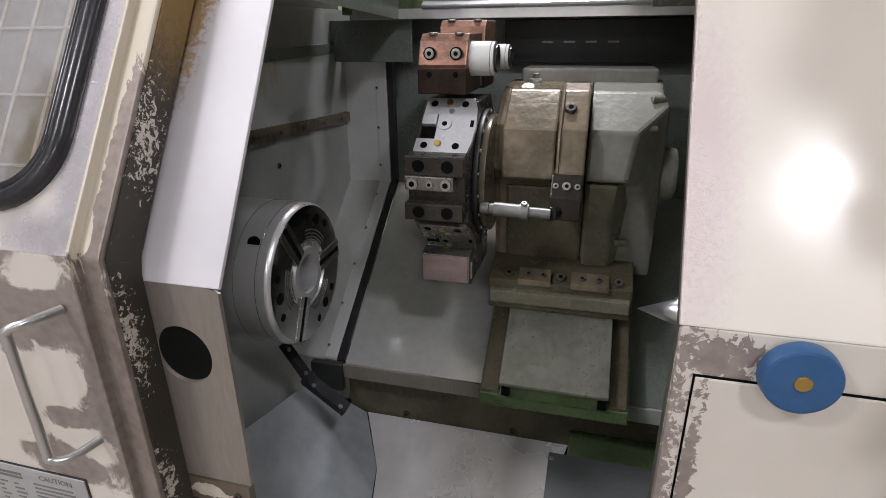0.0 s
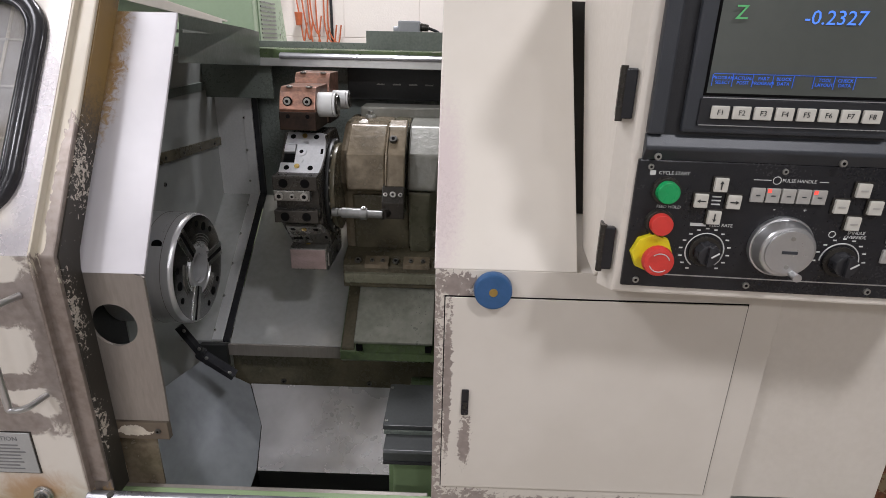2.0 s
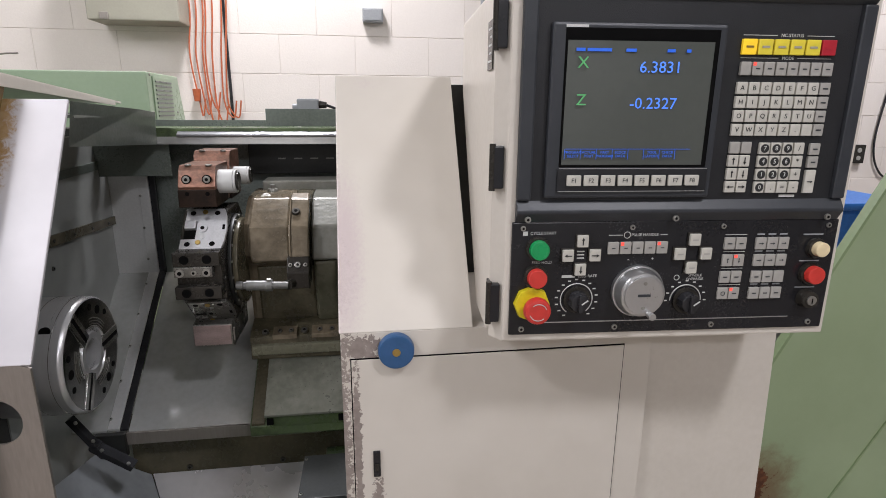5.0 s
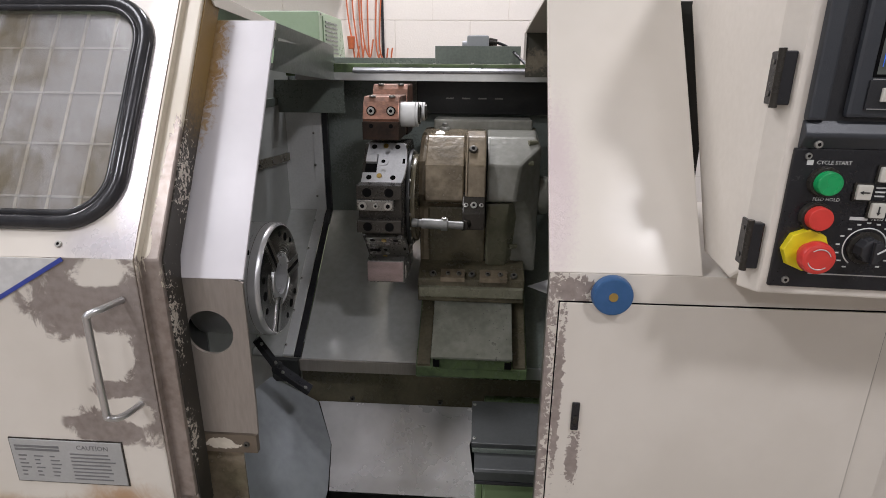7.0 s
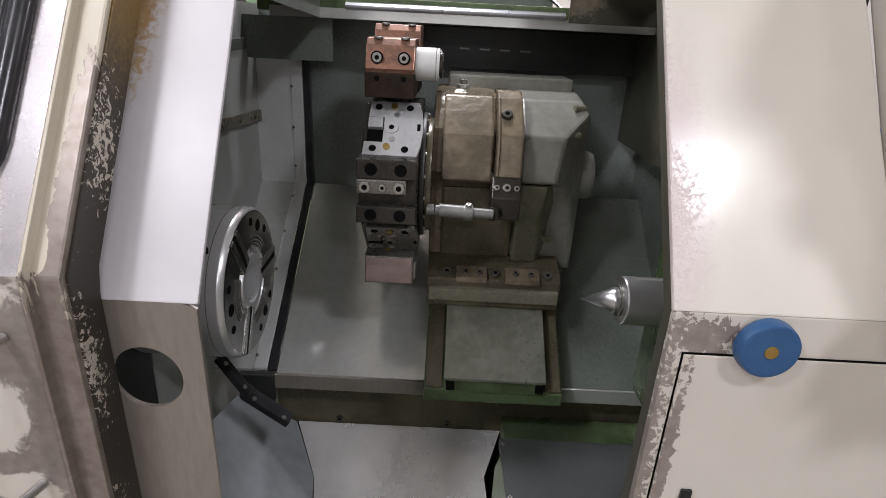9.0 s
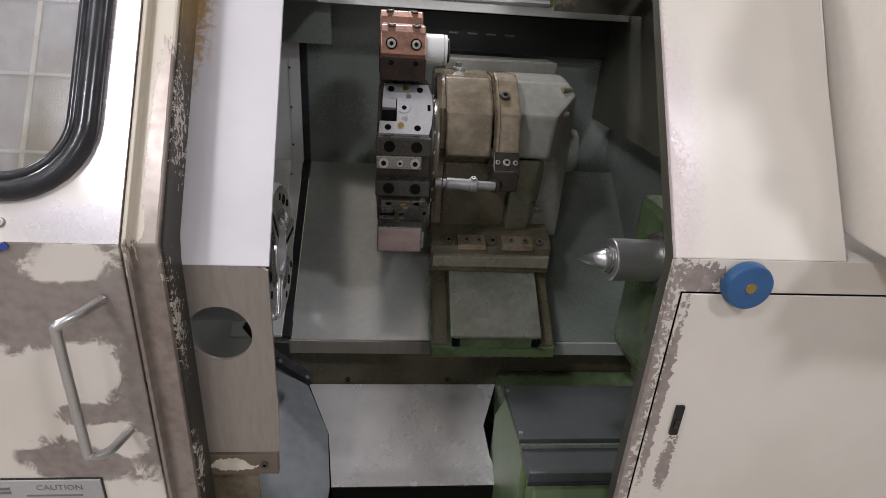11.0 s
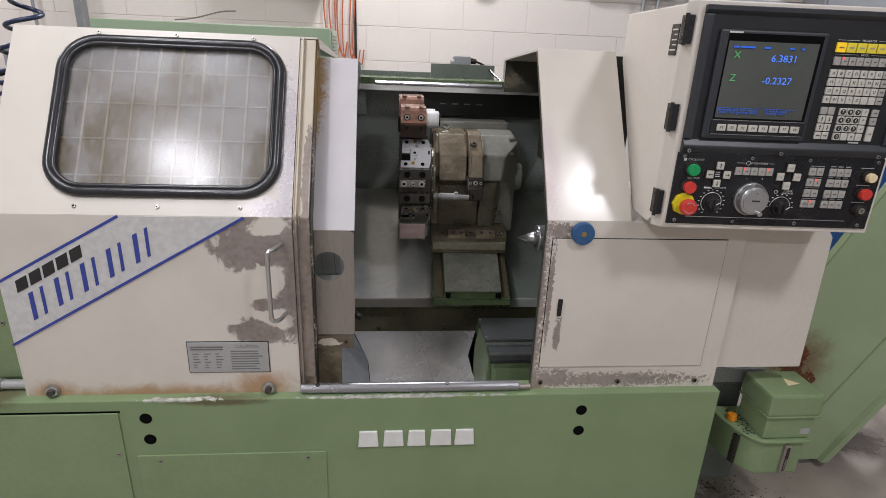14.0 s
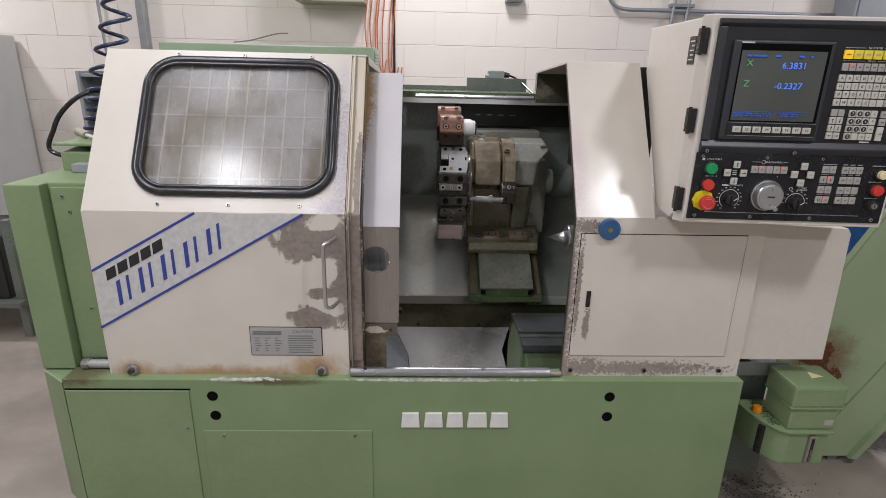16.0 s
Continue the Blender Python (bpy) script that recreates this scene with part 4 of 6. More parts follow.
part("rear_block", box(0.238, 0.512, 0.80, 0.90, 1.30, 1.474, 0.005), cast_grey, house)
part("boss", cyl((0.50, 0.72, 1.282), (0.556, 0.72, 1.282), 0.058, 0.050, 36, 0.008), cast_grey, house)
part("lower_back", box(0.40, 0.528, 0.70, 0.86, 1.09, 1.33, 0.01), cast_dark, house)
lug = part("lifting_eye", cyl((0.270, 0.776, 1.447), (0.270, 0.776, 1.456), 0.016, 0.013, 16, 0.002), cast_grey, house)
part("eye_screw", cyl((0.270, 0.776, 1.456), (0.270, 0.776, 1.466), 0.0075, None, 8, 0.001), zinc, lug)
part("lifting_lip", box(0.286, 0.322, 0.684, 0.694, 1.438, 1.4455, 0.003), cast_brown, house)
part("oil_plug", cyl((0.263, 0.700, 1.438), (0.263, 0.695, 1.4465), 0.013, None, 20, 0.001), cast_dark, house)
clamp = part("clamp_bar", prism([(0.556, 1.300), (0.546, 1.312), (0.562, 1.385), (0.634, 1.446), (0.672, 1.458), (0.69, 1.442), (0.61, 1.300)], "x", 0.335, 0.384, 0.004), cast_brown, house, "brown bolted clamp bar")
screw((0.352, 0.598, 1.418), (0, -0.65, 0.76), 0.011, clamp, material=dark_screw)
part("bar_rim", tube(smooth_path([(0.3375, 0.546, 1.314), (0.3375, 0.562, 1.384), (0.3375, 0.632, 1.445)], 4), 0.003, 6), cast_brown, clamp)
shoe = part("clamp_foot", prism([(0.528, 1.232), (0.522, 1.276), (0.542, 1.312), (0.60, 1.312), (0.60, 1.232)], "x", 0.329, 0.384, 0.003), oxide, house, "black clamp foot")
for sx, r in ((0.338, 0.0058), (0.3565, 0.0085), (0.375, 0.0058)):
    screw((sx, 0.532, 1.294), (0, -0.87, 0.48), r, shoe)

probe = thing("coolant_pipe", "bright steel coolant pipe with clamp ring", "pipe")
part("pipe", cyl((0.224, 0.511, 1.252), (0.333, 0.513, 1.248), 0.0095, None, 20, 0.001), pipe_steel, probe)
part("sleeve", cyl((0.232, 0.511, 1.2517), (0.288, 0.512, 1.2496), 0.0125, None, 22, 0.001), pipe_steel, probe)
part("tip", cyl((0.208, 0.511, 1.2525), (0.2235, 0.511, 1.252), 0.0105, None, 18, 0.002), pipe_steel, probe)
part("ring", cyl((0.279, 0.512, 1.2496), (0.295, 0.512, 1.2494), 0.0150, None, 22, 0.001), pipe_steel, probe)
part("mount", cyl((0.331, 0.513, 1.248), (0.340, 0.530, 1.248), 0.0135, None, 18, 0.001), oxide, probe)
screw((0.287, 0.508, 1.2645), (0, -0.3, 1), 0.006, probe)

# ---- turret ----
TX, TY, TZ, AP = 0.165, 0.615, 1.290, 0.143
turret = thing("tool_turret", "eight-station tool turret with mixed tool blocks", "turret", at=(-0.019, 0.008, 0.0))
S = AP * math.tan(radians(22.5))
octo = []
for k in range(8):
    a = radians(22.5 + 45 * k)
    octo.append((TY + AP / math.cos(radians(22.5)) * math.cos(a), TZ + AP / math.cos(radians(22.5)) * math.sin(a)))
part("disc", prism(octo, "x", 0.110, 0.212, 0.003), oxide, turret)
part("flange", cyl((0.2125, TY, TZ), (0.222, TY, TZ), 0.122, None, 64, 0.003), black_sheet, turret)
part("bearing_ring", cyl((0.222, TY, TZ), (0.234, TY, TZ), 0.112, None, 64, 0.003), cast_dark, turret)
for k in range(18):
    q = radians(8 + 20 * k)
    part("ring_screw", cyl((0.2215, TY + 0.1165 * math.cos(q), TZ + 0.1165 * math.sin(q)), (0.2245, TY + 0.1165 * math.cos(q), TZ + 0.1165 * math.sin(q)), 0.0035, None, 10), zinc, turret)


def facet(deg):
    """The frame of one flat of the turret: x along the spindle, y up along the flat, z outwards."""
    a = radians(deg)
    n, v = Vector((0, -math.cos(a), math.sin(a))), Vector((0, math.sin(a), math.cos(a)))
    m = Matrix((Vector((1, 0, 0)), v, n)).transposed().to_4x4()
    m.translation = Vector((TX, TY, TZ)) + AP * n
    return m


def station_plate(deg, material, label, low=-0.058):
    m = facet(deg)
    out = [(-0.052, low), (0.040, low), (0.049, -0.035), (0.052, 0.0), (0.049, 0.035), (0.042, 0.057), (-0.044, 0.057), (-0.046, 0.022), (-0.018, 0.022), (-0.018, -0.030), (-0.050, -0.030)]
    plate = part("station_plate", turned(prism(out, "z", 0.0, 0.009, 0.001), m), material, turret, label)
    part("slot_key", turned(box(-0.046, -0.020, 0.0, 0.021, 0.001, 0.010, 0.001), m), material, plate)
    part("slot", turned(box(-0.047, -0.0175, -0.029, -0.0005, 0.0005, 0.0015), m), pit, plate)
    for x, y in ((-0.030, 0.044), (0.026, 0.044), (-0.034, -0.044), (0.022, -0.044)):
        part("bolt_hole", turned(cyl((x, y, 0.005), (x, y, 0.0094), 0.0065, None, 16), m), pit, plate)
    for x, y in ((-0.002, 0.046), (-0.010, -0.040)):
        part("nozzle", turned(cyl((x, y, 0.009), (x, y, 0.012), 0.0062, None, 14, 0.001), m), brass, plate)
    hub = part("centre_screw", turned(cyl((-0.004, 0.0, 0.009), (-0.004, 0.0, 0.0115), 0.012, None, 20, 0.001), m), material, plate)
    part("socket", turned(cyl((-0.004, 0, 0.0115), (-0.004, 0, 0.012), 0.005, None, 8), m), pit, hub)
    for x, y in ((0.004, 0.028), (-0.002, -0.024)):
        part("plug", turned(cyl((x, y, 0.009), (x, y, 0.0096), 0.0055, None, 12), m), alu, plate)
    part("key_slot", turned(box(0.041, 0.047, -0.004, 0.010, 0.0085, 0.0096), m), pit, plate)


station_plate(45, silver, "bright machined empty station plate", -0.070)
station_plate(-45, gunmetal, "dark oily empty station plate")
m = facet(0)
holder = part("turning_holder", turned(box(-0.054, 0.046, -0.043, 0.067, 0.0, 0.026, 0.002), m), oxide, turret, "black turning tool holder")
for y0, y1, top in ((0.034, 0.067, 0.044), (-0.043, -0.013, 0.048)):
    bar = part("clamp_bar", turned(box(-0.055, 0.047, y0, y1, 0.025, top, 0.002), m), oxide, holder)
    for x in (-0.030, 0.020):
        part("bolt_hole", turned(cyl((x, (y0 + y1) / 2, top - 0.004), (x, (y0 + y1) / 2, top + 0.0006), 0.0105, None, 18), m), pit, bar)
wedge = part("wedge", turned(box(-0.054, 0.030, 0.009, 0.0335, 0.025, 0.046, 0.002), m), gunmetal, holder)
for x, r in ((-0.040, 0.0095), (-0.010, 0.006), (0.018, 0.0095)):
    cap = part("cap_screw", turned(cyl((x, 0.021, 0.046), (x, 0.021, 0.0515), r, None, 18, 0.0008), m), zinc, wedge)
    part("socket", turned(cyl((x, 0.021, 0.0513), (x, 0.021, 0.0520), r * 0.55, None, 6), m), pit, cap)


def boring_block(y0, y1, z0, z1, x0, x1, sleeve, face):
    zc = z0 + 0.44 * (z1 - z0)
    block = part("boring_holder", prism([(y0, z0), (y0, zc), (y0 - 0.003, zc + 0.004), (y0 + 0.012, z1 - 0.012), (y0 + 0.026, z1), (y1, z1), (y1, z0)], "x", x0, x1, 0.002), face, turret, "heat-tinted boring bar holder")
    # dark cladding added to hold the overhang's shade
    part("shaded_base", box(x0 - 0.001, x1 + 0.001, y0 - 0.004, y1 - 0.02, z0 - 0.002, zc - 0.002, 0.002), copper_shade, block, "lower half darkened for the shade under the overhang")
    for x in (x0 + 0.02, x1 - 0.018):
        part("counterbore", cyl((x, y0 + 0.004, zc + 0.022), (x, y0 - 0.0012, zc + 0.022), 0.0105, None, 18), pit, block)
        cap = part("cap_screw", cyl((x, y0 + 0.004, zc + 0.022), (x, y0 - 0.003, zc + 0.022), 0.0082, None, 18, 0.001), zinc, block)
        part("socket", cyl((x, y0 - 0.0025, zc + 0.022), (x, y0 - 0.0036, zc + 0.022), 0.0042, None, 6), pit, cap)
        top = part("top_screw", cyl((x, y0 + 0.026, z1 - 0.002), (x, y0 + 0.026, z1 + 0.002), 0.008, None, 18, 0.001), zinc, block)
        part("socket", cyl((x, y0 + 0.026, z1 + 0.0018), (x, y0 + 0.026, z1 + 0.0026), 0.0042, None, 6), pit, top)
        part("grub_hole", cyl((x, y0, z0 + 0.03), (x, y0 - 0.0046, z0 + 0.03), 0.005, None, 12), pit, block)
    bar = part("sleeve", cyl((x1, sleeve[0], sleeve[1]), (x1 + 0.036, sleeve[0], sleeve[1]), sleeve[2], None, 40, 0.0015), white_sleeve, block, "white plastic bar sleeve")
    part("sleeve_rim", cyl((x1 + 0.0365, sleeve[0], sleeve[1]), (x1 + 0.042, sleeve[0], sleeve[1]), sleeve[2] * 0.98, None, 40, 0.0012), white_sleeve, bar)
    part("bar_end", cyl((x1 + 0.042, sleeve[0], sleeve[1]), (x1 + 0.047, sleeve[0], sleeve[1]), sleeve[2] * 0.8, None, 32, 0.001), oxide, bar)
    return block


boring_block(0.512, 0.648, 1.450, 1.545, 0.114, 0.198, (0.552, 1.504, 0.0285), copper)
boring_block(0.668, 0.79, 1.446, 1.568, 0.108, 0.198, (0.715, 1.500, 0.024), copper)
low = part("lower_holder", prism([(0.510, 1.094), (0.510, 1.150), (0.55, 1.158), (0.70, 1.150), (0.70, 1.085), (0.53, 1.085)], "x", 0.112, 0.206, 0.002), gunmetal, turret, "scratched pinkish tool block")
part("face", box(0.114, 0.203, 0.5075, 0.5105, 1.096, 1.148, 0.001), pink_steel, low)
part("side_tab", box(0.2062, 0.211, 0.515, 0.55, 1.102, 1.139, 0.001), gunmetal, low)

# ---- tailstock ----
tail = thing("tailstock", "bright steel tailstock quill with live centre", "tailstock")
part("centre_point", cyl((0.481, CY, 1.147), (0.537, CY, 1.147), 0.0, 0.020, 32), alu, tail)
part("centre_body", cyl((0.5365, CY, 1.147), (0.545, CY, 1.147), 0.0225, None, 32, 0.001), alu, tail)
part("collar", cyl((0.545, CY, 1.147), (0.550, CY, 1.147), 0.027, None, 32, 0.001), gunmetal, tail)
part("quill", cyl((0.55, CY, 1.147), (0.66, CY, 1.147), 0.042, None, 40, 0.003), alu, tail)
part("nose", cyl((0.64, CY, 1.147), (0.665, CY, 1.147), 0.056, None, 40, 0.003), gunmetal, tail)
part("body", box(0.66, 0.756, 0.25, 0.54, 0.8675, 1.24, 0.02), green_oily, tail)
tailbed = thing("tailstock_bed", "green casting with stepped steel way covers", "tailstock base")
part("casting", prism([(0.155, 0.42), (0.155, 0.824), (0.205, 0.838), (0.36, 0.846), (0.36, 0.42)], "x", 0.392, 0.755, 0.005), green_plain, tailbed, "scratched green casting")
part("rear_casting", box(0.40, 0.755, 0.361, 0.585, 0.42, 0.735, 0.004), green_oily, tailbed)
part("side_wall", prism([(0.20, 0.60), (0.20, 0.835), (0.36, 0.845), (0.46, 0.70), (0.46, 0.45)], "x", 0.378, 0.3915, 0.003), green_plain, tailbed)
part("top_cover", prism([(0.199, 0.856), (0.199, 0.867), (0.362, 0.861), (0.362, 0.847)], "x", 0.366, 0.757, 0.0015), cover_dark, tailbed)
part("cover_nose", box(0.368, 0.757, 0.196, 0.205, 0.846, 0.8555, 0.001), dark_sheet, tailbed)
part("step_cover", prism([(0.138, 0.825), (0.138, 0.846), (0.143, 0.849), (0.205, 0.8455), (0.205, 0.825)], "x", 0.373, 0.757, 0.0015), cover_dark, tailbed)
part("wiper_edge", box(0.373, 0.757, 0.1365, 0.1405, 0.817, 0.8245, 0.001), rubber, tailbed)
for sx, sy in ((0.372, 0.345), (0.372, 0.215)):
    screw((sx, sy, 0.867 - (sy - 0.199) * 0.037), (0, 0.04, 0.99), 0.004, tailbed)

# ---- sliding door ----
door = thing("sliding_door", "cream sliding guard door with worn paint and window", "door")
DX0, DX1 = -0.912, -0.184
part("lower_panel", prism([(0.032, 0.788), (0.032, 1.311), (0.047, 1.305), (0.047, 0.788)], "x", DX0, DX1, 0.002), cream_door, door)
part("left_side", prism([(0.031, 0.79), (0.031, 1.311), (0.298, 1.738), (0.5, 1.720), (0.5, 0.79)], "x", DX0, DX0 + 0.004), cream, door)
part("top", prism([(0.298, 1.738), (0.300, 1.743), (0.87, 1.692), (0.87, 1.687)], "x", DX0, -0.140), cream, door, "weathered cream roof sheet")
screw((-0.16, 0.83, 1.696), (0, 0.09, 1), 0.006, door)
part("fascia", prism([(0.302, 1.7405), (0.82, 1.694), (0.82, 1.682), (0.55, 1.699), (0.322, 1.714)], "x", -0.1385, -0.135, 0.001), cream, door, "weathered cream roof edge")
# the slanting panel, drawn flat (x, s) with the window cut through it, then leant back
LEAN_BACK = math.atan2(0.266, 0.431)
LEN = math.hypot(0.266, 0.431)
slant_m = Matrix.Translation((0, 0.032, 1.311)) @ Matrix.Rotation(-LEAN_BACK, 4, "X")
WX0, WX1, WS0, WS1, WR = -0.779, -0.226, 0.056, 0.474, 0.085


def rounded(x0, x1, s0, s1, r, n=8):
    return arc(x1 - r, s1 - r, r, 0, 90, n) + arc(x0 + r, s1 - r, r, 90, 180, n) + arc(x0 + r, s0 + r, r, 180, 270, n) + arc(x1 - r, s0 + r, r, 270, 360, n)


inner = rounded(WX0, WX1, WS0, WS1, WR)
outer = []
cxm, csm = (WX0 + WX1) / 2, (WS0 + WS1) / 2
for x, s in inner:
    i = len(outer)
    q = i // 9
    t = (i % 9) / 8
    corner = ((DX1, LEN), (DX0, LEN), (DX0, 0.0), (DX1, 0.0))[q]
    if t == 0.5:
        outer.append(corner)
    elif (t < 0.5) == (q % 2 == 0):
        outer.append((corner[0], s))
    else:
        outer.append((x, corner[1]))
bm = bmesh.new()
layers = []
for d in (0.0, 0.006):
    layers.append([[bm.verts.new((p[0], d, p[1])) for p in poly] for poly in (inner, outer)])
for (a, b) in layers:
    for k in range(len(a)):
        j = (k + 1) % len(a)
        bm.faces.new((a[k], a[j], b[j], b[k]))
for w in (0, 1):
    for k in range(len(inner)):
        j = (k + 1) % len(inner)
        bm.faces.new((layers[0][w][k], layers[0][w][j], layers[1][w][j], layers[1][w][k]))
bmesh.ops.recalc_face_normals(bm, faces=bm.faces[:])
part("slant_panel", turned(bm, slant_m), cream_slant, door)
gasket = [(p[0], -0.004, p[1]) for p in rounded(WX0 + 0.002, WX1 - 0.002, WS0 + 0.002, WS1 - 0.002, WR)]
seal = part("window_seal", turned(tube(gasket, 0.013, 18, True), slant_m), rubber, door, "black rubber window seal")
lipline = [(p[0], -0.009, p[1]) for p in rounded(WX0 + 0.016, WX1 - 0.016, WS0 + 0.016, WS1 - 0.016, WR - 0.014)]
part("seal_bead", turned(tube(lipline, 0.006, 16, True), slant_m), rubber, seal)
pane = prism(rounded(WX0, WX1, WS0, WS1, WR), "y", 0.0005, 0.004)
part("pane", turned(pane, slant_m), window_dirty, door, "scratched oil-filmed plastic pane")
for k in range(9):
    x = WX1 - 0.041 - 0.0585 * k
    part("grid_bar", turned(box(x - 0.0028, x + 0.0028, 0.0425, 0.0448, WS0 - 0.01, WS1 + 0.01), slant_m), grid_yellow, door, "yellowed inner grid bar")
for s in (0.061, 0.161, 0.261, 0.353):
    part("grid_bar", turned(box(WX0 - 0.01, WX1 + 0.01, 0.0412, 0.0424, WS0 + s - 0.002, WS0 + s + 0.002), slant_m), grid_pale, door, "pale inner grid bar")
part("inner_plate", turned(box(WX0 - 0.02, WX1 + 0.02, 0.045, 0.049, WS0 - 0.03, WS1 + 0.01), slant_m), backing, door)
for x in (-0.70, -0.505, -0.306):
    for s in (LEN - 0.012, 0.022):
        p = slant_m @ Vector((x if s > 0.1 else x - 0.006, 0, s))
        screw(p, slant_m.to_3x3() @ Vector((0, -1, 0)), 0.006, door)
# edge trim beside the opening
part("edge_trim", prism([(0.034, 0.845), (0.034, 1.310), (0.297, 1.736), (0.32, 1.736), (0.055, 1.303), (0.055, 0.845)], "x", -0.1835, -0.142, 0.003), edge_trim, door, "stained cream edge trim")
part("trim_fold", prism([(0.022, 0.83), (0.022, 1.316), (0.287, 1.742), (0.304, 1.742), (0.036, 1.312), (0.036, 0.83)], "x", -0.176, -0.1715, 0.0015), edge_trim, door)
part("edge_side", prism([(0.042, 0.80), (0.042, 1.308), (0.303, 1.734), (0.36, 1.734), (0.093, 1.30), (0.086, 1.27), (0.086, 0.80)], "x", -0.142, -0.139), edge_side, door, "chipped dark side edge with shadow painted in")
part("foot_block", box(-0.183, -0.14, 0.0415, 0.09, 0.799, 0.845, 0.003), edge_trim, door)
hp = smooth_path([(-0.212, 0.03, 1.241), (-0.222, -0.008, 1.241), (-0.236, -0.022, 1.236), (-0.239, -0.022, 1.215), (-0.239, -0.022, 1.07), (-0.236, -0.022, 1.05), (-0.222, -0.008, 1.044), (-0.212, 0.03, 1.044)], 6)
part("handle", tube(hp, 0.0058, 20), alu, door, "bent bright steel handle")
plq = part("plaque", box(-0.478, -0.266, 0.0285, 0.033, 0.866, 0.958, 0.001), plaque_mat, door, "grey printed caution plaque")
part("plaque_rim", box(-0.480, -0.264, 0.0300, 0.0325, 0.864, 0.960), oxide, plq)
writing("CAUTION", 0.0135, plaque_text, plq, front(-0.321, 0.0282, 0.945))
random.seed(11)
for k in range(8):
    z = 0.931 - 0.0078 * k
    part("print_line", box(-0.366, -0.366 + random.uniform(0.062, 0.086), 0.0279, 0.0287, z - 0.0014, z + 0.0014), plaque_text, plq)
for z in (0.944, 0.937):
    part("print_line", box(-0.47, -0.385, 0.0279, 0.0287, z - 0.0022, z + 0.0022), plaque_text, plq)
for k in range(6):
    for c in range(3):
        part("print_line", box(-0.466 + 0.03 * c, -0.466 + 0.03 * c + random.uniform(0.008, 0.02), 0.0279, 0.0287, 0.922 - 0.0085 * k, 0.9245 - 0.0085 * k), plaque_text, plq)
for bx in (-0.842, -0.271):
    bolt = part("bolt_washer", cyl((bx, 0.03, 0.814), (bx, 0.0265, 0.814), 0.019, None, 24, 0.001), zinc, door)
    part("bolt", cyl((bx, 0.0265, 0.814), (bx, 0.012, 0.814), 0.010, 0.009, 14, 0.001), dark_screw, bolt)
    part("collar", cyl((bx, 0.0266, 0.814), (bx, 0.021, 0.814), 0.015, None, 20, 0.001), alu, bolt)
# the stripe band and the maker's marks, as plain shapes
ANG = math.atan2(1.305 - 0.954, -0.308 + 0.914)
part("stripe_band", prism([(DX0 + 0.001, 0.958), (DX0 + 0.001, 1.132), (-0.602, 1.309), (-0.308, 1.309), (-0.312, 1.303)], "y", 0.0302, 0.033), band_white, door)
for (x0, z0, x1, z1) in ((-0.911, 1.133, -0.602, 1.309), (-0.914, 0.954, -0.302, 1.309)):
    nx, nz = -math.sin(ANG) * 0.0035, math.cos(ANG) * 0.0035
    part("stripe", prism([(x0 - nx, z0 - nz), (x1 - nx, z1 - nz), (x1 + nx, z1 + nz), (x0 + nx, z0 + nz)], "y", 0.0292, 0.0310), blue_ink, door)


def mark(x, z, w, h, material):
    """A plain upright block standing on the slanting line."""
    c, s = math.cos(ANG), math.sin(ANG)
    part("printed_mark", prism([(x, z), (x + w * c, z + w * s), (x + w * c - 0.0, z + w * s + h), (x, z + h)], "y", 0.0288, 0.0310), material, door)


for k in range(5):
    d = 0.041 * k
    mark(-0.872 + d * math.cos(ANG), 1.103 + d * math.sin(ANG), 0.033, 0.033, ink)
for k in range(5):
    d = 0.079 * k
    x, z = -0.848 + d * math.cos(ANG), 1.026 + d * math.sin(ANG)
    mark(x, z, 0.013, 0.076, blue_ink)
    mark(x + 0.030, z + 0.030 * math.tan(ANG), 0.009, 0.076, blue_ink)

# ---- tailstock guard ----
guard = thing("tailstock_guard", "cream tailstock guard with chipped edges", "guard")
GX0, GX1, GX2 = 0.479, 0.706, 1.042
part("front", prism([(0.03, 0.792), (0.03, 1.312), (0.042, 1.306), (0.042, 0.792)], "x", GX0, GX2, 0.002), guard_lower, guard)
part("slant", prism(strip([(0.03, 1.312), (0.305, 1.740)], 0.008), "x", GX0 - 0.002, GX1, 0.002), guard_slant, guard)
part("side", prism([(0.034, 0.795), (0.034, 1.308), (0.309, 1.736), (0.335, 1.733), (0.062, 1.302), (0.062, 0.795)], "x", GX0 + 0.001, GX0 + 0.006), grime_shade_sheet, guard, "dark folded edge")
part("rear_wall", box(GX0 + 0.004, GX1 - 0.013, 0.792, 0.797, 1.588, 1.700), grime_shade_sheet, guard, "oil-grimed inner rear wall with a painted lit patch")
part("rear_edge", box(GX0 - 0.002, GX0 + 0.0035, 0.786, 0.800, 1.632, 1.698), cream, guard)
part("inner_side", prism([(0.07, 0.80), (0.07, 1.30), (1.02, 1.30), (1.02, 0.9), (0.56, 0.8)], "x", 0.757, 0.762), dark_sheet, guard)
part("roof", prism([(0.305, 1.733), (0.305, 1.740), (0.80, 1.706), (0.80, 1.699)], "x", GX0, GX1, 0.001), cream, guard)
part("right_side", prism([(0.036, 1.312), (0.309, 1.737), (1.015, 1.60), (1.015, 1.312)], "x", GX1 - 0.006, GX1 - 0.001), cream, guard)
part("side_lining", prism([(0.045, 1.312), (0.312, 1.725), (1.014, 1.595), (1.014, 1.312)], "x", GX1 - 0.012, GX1 - 0.008), grime_shade_sheet, guard)
part("shelf", box(GX1, GX2, 0.031, 0.55, 1.304, 1.311, 0.001), cream, guard)
part("end", box(GX2 - 0.006, GX2 - 0.001, 0.043, 0.5, 0.80, 1.304), cream, guard)
